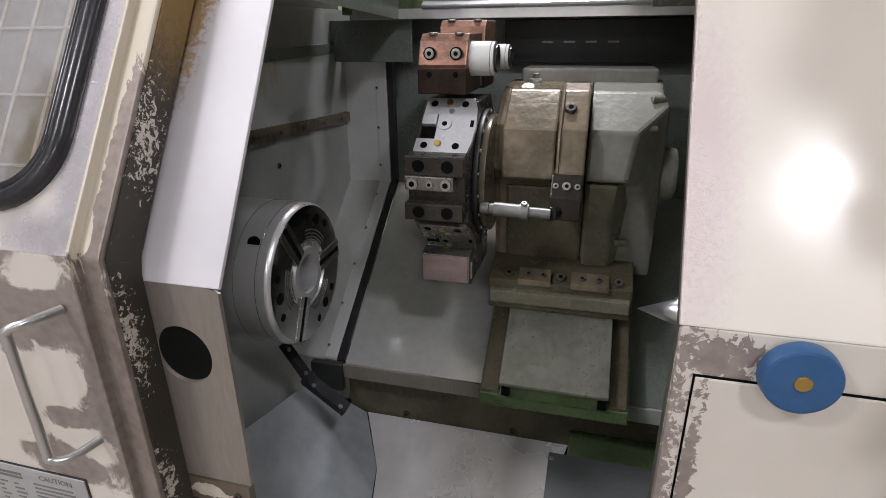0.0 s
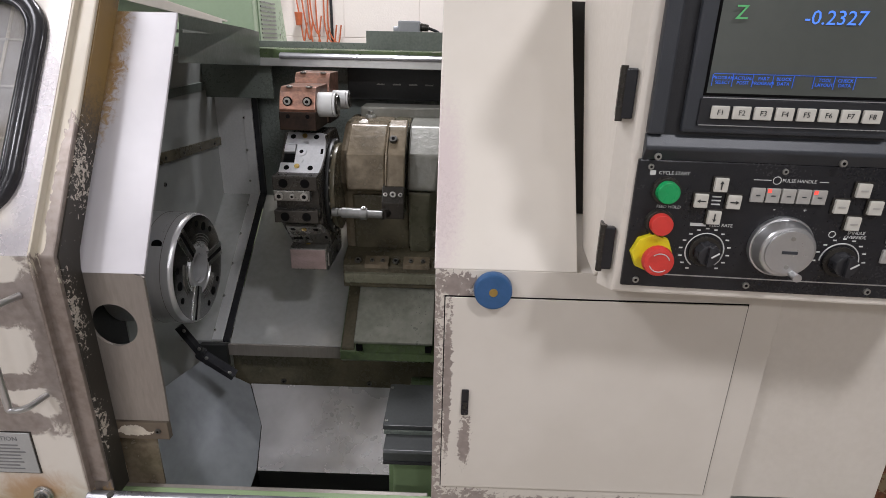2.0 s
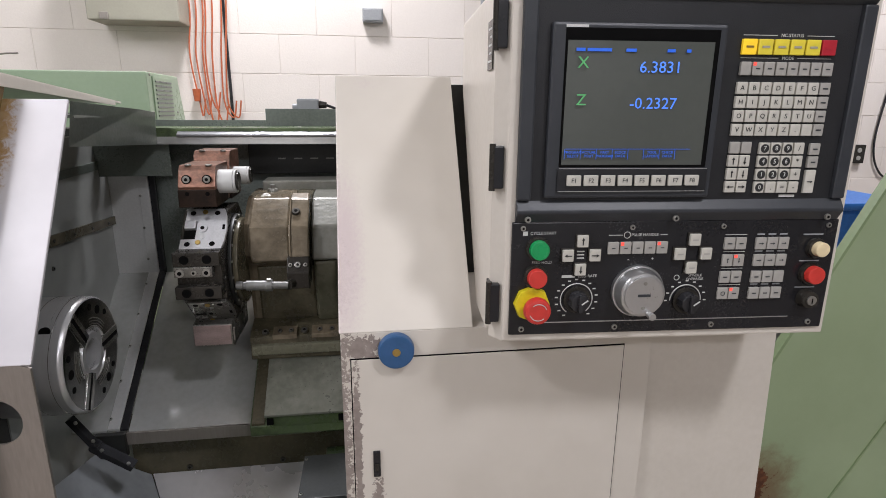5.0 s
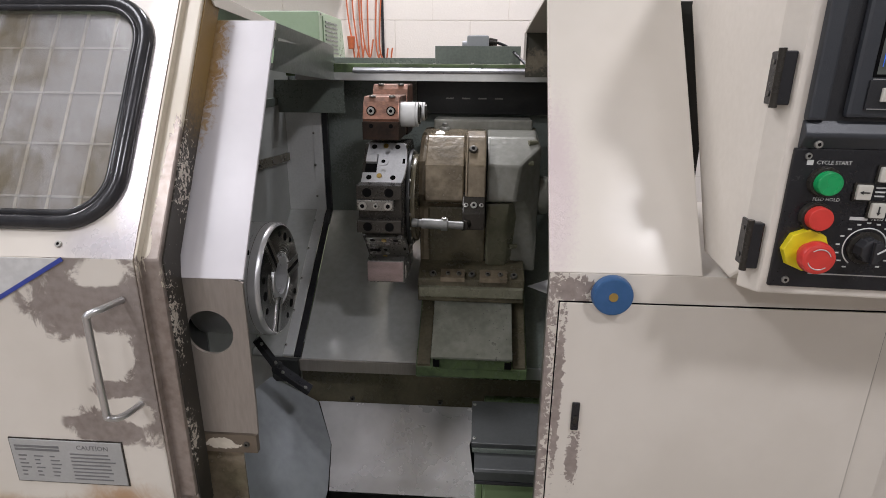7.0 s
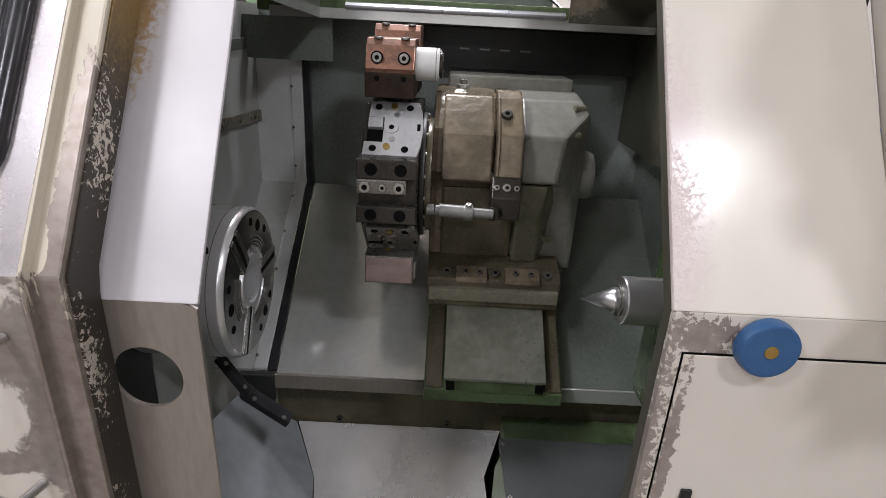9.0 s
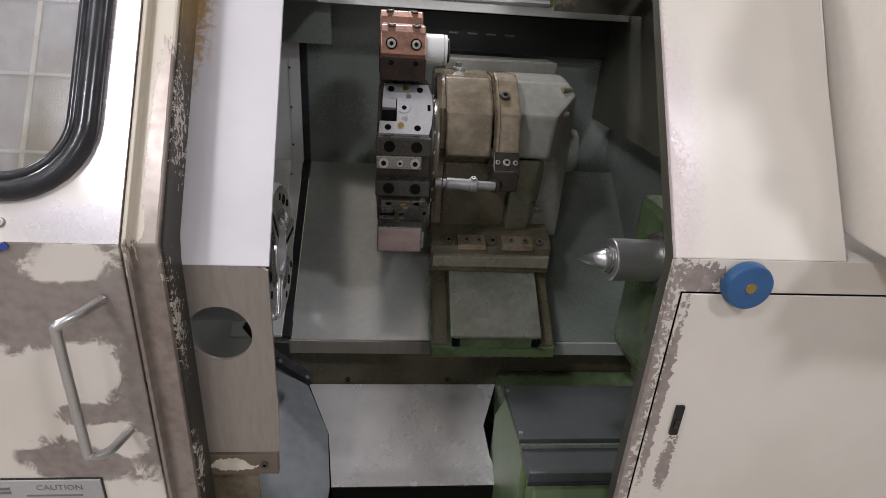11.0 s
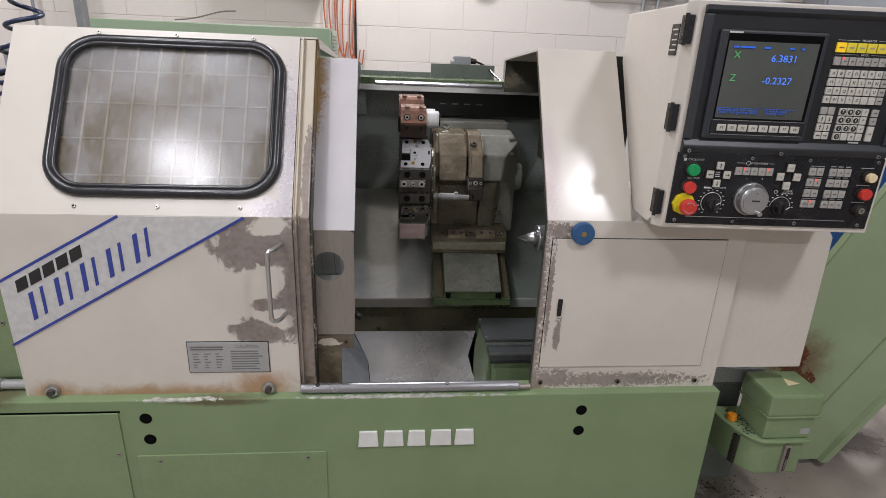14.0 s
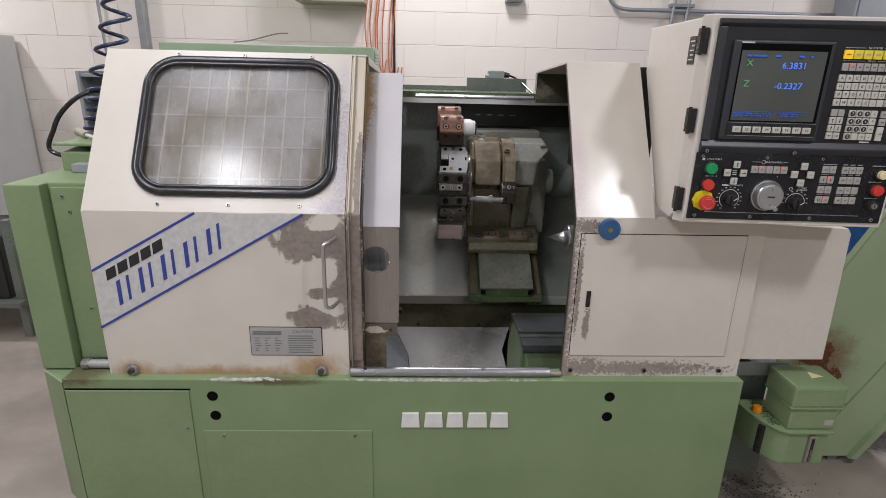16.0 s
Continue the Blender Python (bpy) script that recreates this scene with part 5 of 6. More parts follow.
# added black sheet standing for the shadow gap beside the pendant
part("gap_shade", box(GX1 - 0.001, 0.80, 0.36, 0.366, 1.311, 1.728), black_sheet, guard)
part("hatch_gap", box(0.4945, 0.988, 0.0288, 0.031, 0.8695, 1.2655), pit, guard)
part("hatch", box(0.4963, 0.9858, 0.0262, 0.0305, 0.8713, 1.2634, 0.0006), guard_door, guard, "cream access hatch")
part("lock_plate", box(0.5285, 0.5415, 0.022, 0.0265, 1.036, 1.088, 0.002), black_gloss, guard)
part("lock_catch", box(0.5315, 0.5385, 0.0195, 0.0222, 1.05, 1.064, 0.001), oxide, guard)
for sx in (0.505, 0.74, 0.98):
    screw((sx, 0.03, 0.818), (0, -1, 0), 0.0075, guard, material=dark_screw)
knob = thing("round_knob", "round blue plastic knob with brass centre", "knob")
part("wheel", cyl((0.572, 0.0255, 1.2815), (0.572, 0.010, 1.2815), 0.0315, 0.0300, 48, 0.003), blue_knob_mat, knob)
part("insert", cyl((0.572, 0.013, 1.2815), (0.572, 0.0085, 1.2815), 0.007, None, 18, 0.0008), brass, knob)

side_guard = thing("end_guard", "plain cream sheet steel end guard", "guard")
part("front", prism([(1.0455, 0.848), (1.326, 0.848), (1.312, 1.268), (1.30, 1.284), (1.0455, 1.296)], "y", 0.05, 0.056, 0.001), cream, side_guard)
part("top", prism([(1.046, 0.056), (1.305, 0.056), (1.27, 0.42), (1.046, 0.42)], "z", 1.278, 1.283), cream, side_guard)
part("side", prism([(0.056, 0.85), (0.056, 1.278), (0.42, 1.278), (0.42, 0.85)], "x", 1.305, 1.309), cream, side_guard)

# ---- control pendant: drawn flat to its own front, then turned a little towards the operator ----
PZ = 1.345
pend = thing("control_pendant", "cream and black machine control pendant", "control panel")
pend.matrix_basis = pose(0.73, -0.085, 0, 0, 0, -3.43)
W = 0.512
part("housing", prism([(0.024, 1.352), (0.024, 1.842), (0.405, 1.842), (0.405, 1.715), (0.160, 1.338), (0.05, 1.334)], "x", -0.020, W + 0.012, 0.004), cream, pend)
part("door_rim", prism([(-0.003, 0.0), (W + 0.004, 0.0), (W + 0.012, 0.0235), (-0.021, 0.0235)], "z", 1.334, 1.848, 0.003), cream, pend, "cream front door rim")
upper = part("upper_panel", prism([(0.012, 1.535), (W - 0.010, 1.535), (W - 0.010, 1.838), (0.012, 1.838)], "y", -0.004, 0.004, 0.003), black_panel, pend, "black textured screen panel")
lowp = part("lower_panel", prism([(0.006, 1.346), (W - 0.004, 1.346), (W - 0.004, 1.520), (0.006, 1.520)], "y", -0.004, 0.004, 0.002), black_gloss, pend, "black glossy operation panel")
part("ridge", prism([(-0.004, 1.520), (-0.013, 1.534), (-0.013, 1.538), (-0.004, 1.552), (0.003, 1.552), (0.003, 1.520)], "x", 0.010, W - 0.008, 0.0012), grey_bezel, pend)
part("upper_rim", prism([(-0.004, 1.820), (-0.012, 1.828), (-0.012, 1.838), (0.003, 1.838), (0.003, 1.820)], "x", 0.010, W - 0.008, 0.0015), grey_bezel, pend)
for x0, x1 in ((0.010, 0.030), (W - 0.028, W - 0.008)):
    part("side_rim", box(x0, x1, -0.010, 0.003, 1.552, 1.820, 0.003), grey_bezel, pend)
bez = part("screen_bezel", box(0.048, 0.290, -0.013, -0.0035, 1.556, 1.790, 0.004), grey_bezel, pend, "dark grey monitor bezel")
part("recess", box(0.066, 0.279, -0.0142, -0.0125, 1.600, 1.783, 0.0005), pit, bez)
# slightly bulging tube face
bm = bmesh.new()
NX, NZ = 14, 12
grid = [[bm.verts.new((0.069 + 0.203 * i / NX, -0.0146 - 0.004 * (1 - (2 * i / NX - 1) ** 2) * (1 - (2 * j / NZ - 1) ** 2), 1.603 + 0.164 * j / NZ)) for j in range(NZ + 1)] for i in range(NX + 1)]
for i in range(NX):
    for j in range(NZ):
        bm.faces.new((grid[i][j], grid[i + 1][j], grid[i + 1][j + 1], grid[i][j + 1]))
bmesh.ops.recalc_face_normals(bm, faces=bm.faces[:])
if grid[3][3].normal.y > 0:
    bmesh.ops.reverse_faces(bm, faces=bm.faces[:])
tube_face = part("tube_face", bm, screen_glass, bez, "dark glass monitor tube")
YS = -0.0192
for s, x, z, size, m in (("X", 0.090, 1.738, 0.021, glow_green), ("Z", 0.090, 1.690, 0.021, glow_green), ("6.3831", 0.197, 1.733, 0.021, glow_blue), ("-0.2327", 0.191, 1.686, 0.021, glow_blue)):
    writing(s, size, m, tube_face, pose(0, 0, 0) @ front(x, YS, z) @ Matrix.Diagonal((1.05, 1, 1, 1)), "readout")
for k, s in enumerate(("PROGRAM\nSELECT", "ACTUAL\nPOSIT", "PART\nPROGRAM", "BLOCK\nDATA", "", "TOOL\nLAYOUT", "CHECK\nDATA", "")):
    x = 0.0835 + 0.0226 * k
    if s:
        writing(s, 0.0052, glow_dim, tube_face, front(x, -0.0182, 1.618), "soft_key_text")
    part("soft_key_line", box(x - 0.0118, x - 0.0113, -0.0175, -0.0168, 1.611, 1.6245), glow_dim, tube_face)
part("soft_key_line", box(0.073, 0.252, -0.0172, -0.0168, 1.6248, 1.6254), glow_dim, tube_face)
for x0, x1 in ((0.080, 0.092), (0.095, 0.128), (0.148, 0.162), (0.205, 0.216), (0.232, 0.238)):
    part("screen_bar", box(x0, x1, -0.0178, -0.0168, 1.753, 1.757), glow_dim, tube_face)
part("name_mark", box(0.066, 0.096, -0.0138, -0.0128, 1.7830, 1.7865), white_ink, bez)
part("name_mark", box(0.404, 0.428, -0.0050, -0.0038, 1.5545, 1.558), white_ink, upper)
tray = part("soft_key_tray", box(0.064, 0.283, -0.0155, -0.0125, 1.565, 1.597, 0.001), black_panel, bez)
part("tray_line", box(0.066, 0.281, -0.0160, -0.0154, 1.5975, 1.5985), alu, bez)
part("tray_line", box(0.066, 0.281, -0.0160, -0.0154, 1.5655, 1.5665), alu, bez)


KEY_MESH = {}


def key(x, z, w, h, material, parent, y=-0.004, name="key", depth=0.005):
    sig = (round(w, 4), round(h, 4), material.name, name, depth)
    if sig not in KEY_MESH:
        me = finish(box(-w / 2, w / 2, -depth, 0.0, -h / 2, h / 2, 0.0012), name)
        me.materials.append(material)
        KEY_MESH[sig] = me
    ob = new(name, KEY_MESH[sig])
    ob.parent = parent
    ob.location = (x, y, z)
    return ob


LETTER = {}


def legend(text, size, material, key_ob, depth=0.0052, dx=0.0, dz=0.0):
    if (text, size, material.name) not in LETTER:
        tmp = writing(text, size, material, None, front(0, 0, 0), "legend")
        LETTER[(text, size, material.name)] = tmp.data
        bpy.data.objects.remove(tmp)
    ob = new("legend", LETTER[(text, size, material.name)])
    ob.parent = key_ob
    ob.location = (dx, -depth, dz)
    return ob


MARKS = {}


def sign(shape, key_ob, material=ink, s=1.0, depth=0.0053):
    """An arrow, a bar or a dot printed on a key."""
    if (shape, material.name, s) not in MARKS:
        bm = bmesh.new()
        if shape in "udlr":
            for poly in ([(-0.0007, -0.005), (0.0007, -0.005), (0.0007, 0.002), (-0.0007, 0.002)], [(-0.0022, 0.0015), (0.0022, 0.0015), (0.0, 0.0052)]):
                b_prism(bm, [(p[0] * s, p[1] * s) for p in poly], "y", -0.0003, 0.0002)
            bm.transform(Matrix.Rotation(radians({"u": 0, "r": 90, "d": 180, "l": -90}[shape]), 4, "Y"))
        elif shape == "bar":
            b_box(bm, -0.0042 * s, 0.0042 * s, -0.0003, 0.0002, -0.0011 * s, 0.0011 * s)
        elif shape == "disc":
            b_cyl(bm, (0, 0.0002, 0), (0, -0.0002, 0), 0.0062 * s, None, 20)
        elif shape == "ring":
            b_tube(bm, [(0.004 * s * math.cos(q / 8 * math.pi), 0, 0.004 * s * math.sin(q / 8 * math.pi)) for q in range(16)], 0.0006, 4, True)
        me = finish(bm, "sign")
        me.materials.append(material)
        MARKS[(shape, material.name, s)] = me
    ob = new("sign", MARKS[(shape, material.name, s)])
    ob.parent = key_ob
    ob.location = (0, -depth, 0)
    return ob


for k in range(8):
    legend("F%d" % (k + 1), 0.0085, ink, key(0.0875 + 0.0245 * k, 1.5815, 0.0205, 0.0150, key_white, tray, -0.0155, depth=0.004), 0.0042)
KX, KZ, PX_, PZ_ = 0.3225, 1.7085, 0.01755, 0.0190
for j, line in enumerate(("ABCDEFG ", "HIJKLMN ", "OPQRSTU ", "VWXYZ. =")):
    for i, ch in enumerate(line):
        kk = key(KX + PX_ * i, KZ - PZ_ * j, 0.0155, 0.0165, key_white if i < 7 else key_grey, upper)
        if ch.isalpha() or ch == ".":
            legend(ch, 0.0092, ink, kk)
        elif i == 7:
            sign("bar", kk, grey_bezel, 0.9)
for j, line in enumerate(("789/", "456*", "123+", "0.=-")):
    for i, ch in enumerate(line):
        kk = key(0.3685 + PX_ * i, 1.6255 - 0.0187 * j, 0.0155, 0.0165, key_white, upper)
        if ch.isdigit():
            sign("disc", kk)
            legend(ch, 0.0088, white_ink, kk, 0.0057)
        else:
            legend(ch, 0.0105, ink, kk)
for j, pair in enumerate((("", ""), ("u", "d"), ("u", "d"), ("l", "r"))):
    for i, s in enumerate(pair):
        kk = key(0.3235 + 0.0172 * i, 1.6265 - 0.0187 * j, 0.0152, 0.0165, key_grey if j == 0 else key_white, upper)
        if s:
            sign(s, kk)
for z, h in ((1.6245, 0.0165), (1.6058, 0.0165), (1.5775, 0.034)):
    kk = key(0.4455, z, 0.0155, h, key_grey if z > 1.6 else key_white, upper)
    sign("bar" if z > 1.6 else "r", kk, grey_bezel, 0.8)
for k in range(6):
    kk = key(0.3255 + 0.0232 * k, 1.7630, 0.0208, 0.0205, (amber_lamp if k == 0 else red_lens if k == 5 else yellow_lamp), upper, name="status_lamp")
    sign("bar", kk, (brass if k == 0 else red_lens if k == 5 else beige_box), 1.3)
for k in range(8):
    kk = key(0.3240 + 0.0172 * k, 1.7345, 0.0152, 0.0180, key_grey, upper, name="mode_key")
    if k == 1:
        part("led", box(-0.0072, -0.0030, -0.0056, -0.0045, 0.004, 0.0085), red_led, kk)
    if k:
        sign("bar", kk, grey_bezel, 0.7)
writing("NC-STATUS", 0.0062, white_ink, upper, front(0.388, -0.0043, 1.7785))
writing("MODE", 0.0062, white_ink, upper, front(0.386, -0.0043, 1.7488))
for z, x0, x1 in ((1.7785, 0.317, 0.366), (1.7785, 0.410, 0.450), (1.7488, 0.317, 0.372), (1.7488, 0.400, 0.450)):
    part("print_line", box(x0, x1, -0.0045, -0.0035, z - 0.0004, z + 0.0004), white_ink, upper)
for x in (0.026, 0.245, 0.480):
    screw((x, -0.0125, 1.5255), (0, -1, 0), 0.0048, pend, material=zinc)
for x in (0.022, 0.185, 0.325, 0.492):
    screw((x, -0.004, 1.511), (0, -1, 0), 0.0042, pend, material=zinc)
for x in (0.025, 0.170, 0.325, 0.485):
    screw((x, -0.004, 1.3555), (0, -1, 0), 0.0048, pend, material=zinc)
part("bright_line", box(0.05, 0.45, -0.0047, -0.0035, 1.3645, 1.3660), alu, lowp)


def push_button(x, z, r, cap, label, parent=None):
    b = part("push_button", cyl((x, -0.003, z), (x, -0.011, z), r + 0.0042, r + 0.003, 28, 0.0008), oxide, pend, label)
    part("cap", cyl((x, -0.0105, z), (x, -0.0215, z), r, r * 0.96, 28, 0.0015), cap, b)
    return b


push_button(0.0445, 1.481, 0.0145, green_btn, "green cycle start push button")
push_button(0.0430, 1.4385, 0.0145, red_btn, "red feed hold push button")
writing("CYCLE START", 0.0062, white_ink, lowp, front(0.052, -0.0044, 1.5035))
writing("FEED HOLD", 0.0058, white_ink, lowp, front(0.052, -0.0044, 1.4595))
part("print_box", box(0.022, 0.029, -0.0046, -0.0035, 1.5005, 1.5065), white_ink, lowp)
stop = part("emergency_stop", cyl((0.0385, -0.003, 1.397), (0.0385, -0.013, 1.397), 0.0275, 0.0265, 8, 0.001), yellow_ring, pend, "red mushroom emergency stop with yellow collar")
part("stem", cyl((0.0415, -0.012, 1.394), (0.0415, -0.026, 1.394), 0.014, None, 24), red_btn, stop)
part("mushroom", cyl((0.0415, -0.024, 1.394), (0.0415, -0.038, 1.394), 0.0205, 0.0190, 36, 0.004), red_btn, stop)
for a0 in (20, 200):
    part("turn_arrow", tube([(0.0415 + 0.0125 * math.cos(radians(a0 + 8 * k)), -0.0382, 1.394 + 0.0125 * math.sin(radians(a0 + 8 * k))) for k in range(15)], 0.0007, 4), band_white, stop)


def cross_keys(x, z, signs):
    for s, dx, dz in (("u", 0.0005, 0.0215), ("d", -0.0005, -0.0215), ("l", -0.0203, 0), ("r", 0.0203, 0)):
        frame_ = key(x + dx, z + dz, 0.0205, 0.0215, oxide, lowp, name="key_frame", depth=0.0028)
        kk = key(x + dx, z + dz, 0.0165, 0.0178, key_white, lowp, -0.006, depth=0.005)
        if signs:
            sign(s, kk, ink, 1.1)
        else:
            sign("bar", kk, key_grey, 1.0)


cross_keys(0.1095, 1.4705, True)
cross_keys(0.2800, 1.4705, False)
for dz in (-0.005, 0.0, 0.005):
    part("print_line", box(0.104, 0.115, -0.0046, -0.0035, 1.4705 + dz - 0.0009, 1.4705 + dz + 0.0009), white_ink, lowp)


def dial(x, z, r, big, a0, a1, n):
    d = part("rotary_switch", cyl((x, -0.003, z), (x, -0.008, z), r, None, 32, 0.001), oxide, pend, "black rotary override switch")
    part("knob", cyl((x, -0.008, z), (x, -0.024, z), r * 0.80, r * 0.7, 10, 0.002), rubber, d)
    part("grip", box(x - 0.0035, x + 0.0035, -0.030, -0.022, z - r * 0.65, z + r * 0.65, 0.0015), rubber, d)
    part("pointer", turned(box(-0.001, 0.001, -0.0305, -0.0298, 0.0, r * 0.55), pose(x, 0, z, 0, 55, 0)), white_ink, d)
    part("scale_arc", tube([(x + (r + 0.004) * math.cos(radians(a0 + (a1 - a0) * k / 24)), -0.0043, z + (r + 0.004) * math.sin(radians(a0 + (a1 - a0) * k / 24))) for k in range(25)], 0.0009, 4), white_ink, d)
    for k in range(n):
        a = radians(a0 + (a1 - a0) * k / (n - 1))
        part("scale_mark", turned(box(-0.0022, 0.0022, -0.0046, -0.0038, -0.0009, 0.0009), pose(x + (r + 0.0105) * math.cos(a), 0, z + (r + 0.0105) * math.sin(a))), white_ink, d)


dial(0.1075, 1.4015, 0.0205, True, 235, -50, 15)
dial(0.2785, 1.3960, 0.0205, True, 180, 0, 9)
writing("FEED RATE", 0.0060, white_ink, lowp, front(0.122, -0.0044, 1.4375))
part("print_line", box(0.083, 0.103, -0.0046, -0.0035, 1.4355, 1.4395), white_ink, lowp)
writing("SPINDLE\nOVERRIDE", 0.0058, white_ink, lowp, front(0.290, -0.0044, 1.4325))
sign("ring", lowp, white_ink, 1.0).location = (0.261, -0.0045, 1.4325)
wheel = part("hand_wheel", cyl((0.1995, -0.003, 1.414), (0.1995, -0.012, 1.414), 0.0400, None, 48, 0.002), alu, pend, "aluminium pulse hand wheel")
part("rim", cyl((0.1995, -0.012, 1.414), (0.1995, -0.030, 1.414), 0.0385, 0.033, 48, 0.003), alu, wheel)
part("face", cyl((0.1995, -0.030, 1.414), (0.1995, -0.0325, 1.414), 0.0295, 0.029, 48, 0.0008), alu, wheel)
part("crank", cyl((0.2085, -0.030, 1.386), (0.2085, -0.047, 1.386), 0.0042, 0.0055, 16, 0.001), alu, wheel)
part("mark", box(0.190, 0.209, -0.0331, -0.0323, 1.4125, 1.4165), grey_bezel, wheel)
for dz in (0.019, -0.019):
    part("wheel_screw", cyl((0.1995, -0.0323, 1.414 + dz), (0.1995, -0.0335, 1.414 + dz), 0.0028, None, 12), zinc, wheel)
writing("PULSE HANDLE", 0.0060, white_ink, lowp, front(0.205, -0.0044, 1.4995))
sign("ring", lowp, white_ink, 1.2).location = (0.178, -0.0045, 1.4995)
writing("-", 0.010, white_ink, lowp, front(0.183, -0.0044, 1.4625))
writing("+", 0.008, white_ink, lowp, front(0.220, -0.0044, 1.4625))
for x0, x1 in ((0.150, 0.171), (0.229, 0.240)):
    part("print_line", box(x0, x1, -0.0046, -0.0035, 1.4990, 1.4999), white_ink, lowp)
for k in range(5):
    kk = key(0.1575 + 0.0186 * k, 1.4805, 0.0168, 0.0185, key_grey, lowp, name="pulse_key", depth=0.004)
    if k in (1, 4):
        part("led", box(-0.0078, -0.0035, -0.0046, -0.0035, 0.0040, 0.0088), red_led, kk)
    sign("bar", kk, grey_bezel, 0.6, 0.0043)
for j in range(4):
    for i in range(2):
        kk = key(0.3365 + 0.0180 * i - 0.0003 * j, 1.4850 - 0.0262 * j, 0.0165, 0.0185, key_grey, lowp, name="function_key", depth=0.004)
        if (j, i) in ((1, 1), (3, 1)):
            part("led", box(-0.0078, -0.0035, -0.0046, -0.0035, 0.0040, 0.0088), red_led, kk)
        sign("u" if (j, i) == (1, 0) else "d" if (j, i) == (1, 1) else "ring" if (j, i) == (3, 0) else "bar", kk, grey_bezel, 0.75, 0.0043)
    for i in range(3):
        kk = key(0.3860 + 0.0180 * i, 1.4845 - 0.0262 * j, 0.0165, 0.0185, key_grey, lowp, name="function_key", depth=0.004)
        if (j, i) != (2, 2):
            sign("r" if j < 2 else "bar", kk, grey_bezel, 0.75, 0.0043)
        if j != 2:
            part("print_line", box(0.3800 + 0.0180 * i, 0.3920 + 0.0180 * i, -0.0046, -0.0035, 1.4970 - 0.0262 * j, 1.4992 - 0.0262 * j), grey_box_mat, lowp)
    part("print_line", box(0.330, 0.364, -0.0046, -0.0035, 1.4975 - 0.0262 * j, 1.4983 - 0.0262 * j), white_ink, lowp)
push_button(0.4765, 1.4760, 0.0115, ivory_btn, "ivory illuminated push button")
push_button(0.4740, 1.4355, 0.0140, red_btn, "red push button")
for z in (1.497, 1.4555, 1.413):
    part("print_line", box(0.454, 0.486, -0.0046, -0.0035, z - 0.0010, z + 0.0010), grey_box_mat, lowp)
lock = part("key_switch", cyl((0.4735, -0.003, 1.3955), (0.4735, -0.018, 1.3955), 0.0150, 0.0130, 28, 0.001), oxide, pend, "black key switch")
part("lock_barrel", cyl((0.4735, -0.018, 1.3955), (0.4735, -0.021, 1.3955), 0.0075, None, 20, 0.0006), zinc, lock)
part("key_slot", box(0.4727, 0.4743, -0.0216, -0.0205, 1.3915, 1.3995), pit, lock)
for z in (1.598, 1.396, 1.787):
    h = part("hinge", box(-0.0245, -0.0085, 0.000, 0.012, z - 0.030, z + 0.030, 0.002), black_gloss, pend, "black side hinge")
    part("hinge_leaf", box(-0.0235, -0.0195, 0.012, 0.034, z - 0.030, z + 0.030, 0.0015), black_gloss, h)
    part("hinge_pin", cyl((-0.0245, 0.004, z - 0.033), (-0.0245, 0.004, z + 0.033), 0.0045, None, 14), oxide, h)
    for dz in (-0.018, 0.018):
        part("hinge_screw", cyl((-0.0234, 0.024, z + dz), (-0.0246, 0.024, z + dz), 0.0032, None, 12), dark_screw, h)
lab = part("type_label", box(-0.0222, -0.0198, 0.042, 0.082, 1.733, 1.800), oxide, pend, "small dark type label")
for k in range(5):
    part("print_line", box(-0.0226, -0.0218, 0.047, 0.047 + (0.03, 0.02, 0.026, 0.015, 0.028)[k], 1.743 + 0.011 * k, 1.746 + 0.011 * k), white_ink, lab)
part("mount_arm", box(0.20, 0.32, 0.085, 0.40, 1.3125, 1.3345, 0.004), cream, pend)

# ---- lubricator beside the base ----
lube = thing("lubrication_unit", "green oil lubrication unit with orange filler cap", "lubricator", at=(0, 0.0, 0))
part("tank", prism([(1.156, 0.16), (1.162, 0.105), (1.178, 0.055), (1.205, 0.010), (1.228, -0.008), (1.368, -0.008), (1.368, 0.16)], "z", 0.488, 0.612, 0.010), green_plain, lube)
part("tank_flange", prism([(1.146, 0.17), (1.152, 0.10), (1.169, 0.048), (1.198, 0.0), (1.224, -0.018), (1.376, -0.018), (1.376, 0.17)], "z", 0.612, 0.622, 0.004), green_plain, lube)
part("motor_cover", box(1.222, 1.380, -0.006, 0.125, 0.624, 0.706, 0.006), green_plain, lube)
part("cover_lid", box(1.214, 1.388, -0.012, 0.13, 0.706, 0.784, 0.010), green_plain, lube)
part("lid_edge", box(1.212, 1.390, -0.014, 0.132, 0.704, 0.709, 0.001), green_plain, lube)
part("warning_mark", turned(prism([(-0.022, -0.014), (0.026, -0.014), (0.0, 0.022)], "z", 0.0, 0.0008), pose(1.318, 0.06, 0.7838, 0, 0, 15)), ivory_btn, lube, "faded yellow warning triangle")
part("rating_plate", box(1.340, 1.370, -0.0072, -0.0058, 0.640, 0.660), plaque_mat, lube)
glass = part("sight_glass", box(1.299, 1.323, -0.018, -0.006, 0.499, 0.605, 0.006), steel_dull, lube, "oil level sight glass")
part("sight_window", box(1.306, 1.316, -0.0195, -0.0175, 0.508, 0.596, 0.001), oxide, glass)
part("oil_level", box(1.3075, 1.3145, -0.0202, -0.0192, 0.510, 0.556, 0.0005), chrome, glass)
part("side_glass", turned(box(-0.011, 0.011, -0.006, 0.006, 0.495, 0.60, 0.004), pose(1.178, 0.048, 0, 0, 0, -62)), oxide, lube)
part("filler_cap", cyl((1.184, 0.098, 0.622), (1.184, 0.098, 0.642), 0.017, 0.015, 10, 0.003), orange_cap, lube, "orange plastic filler cap")
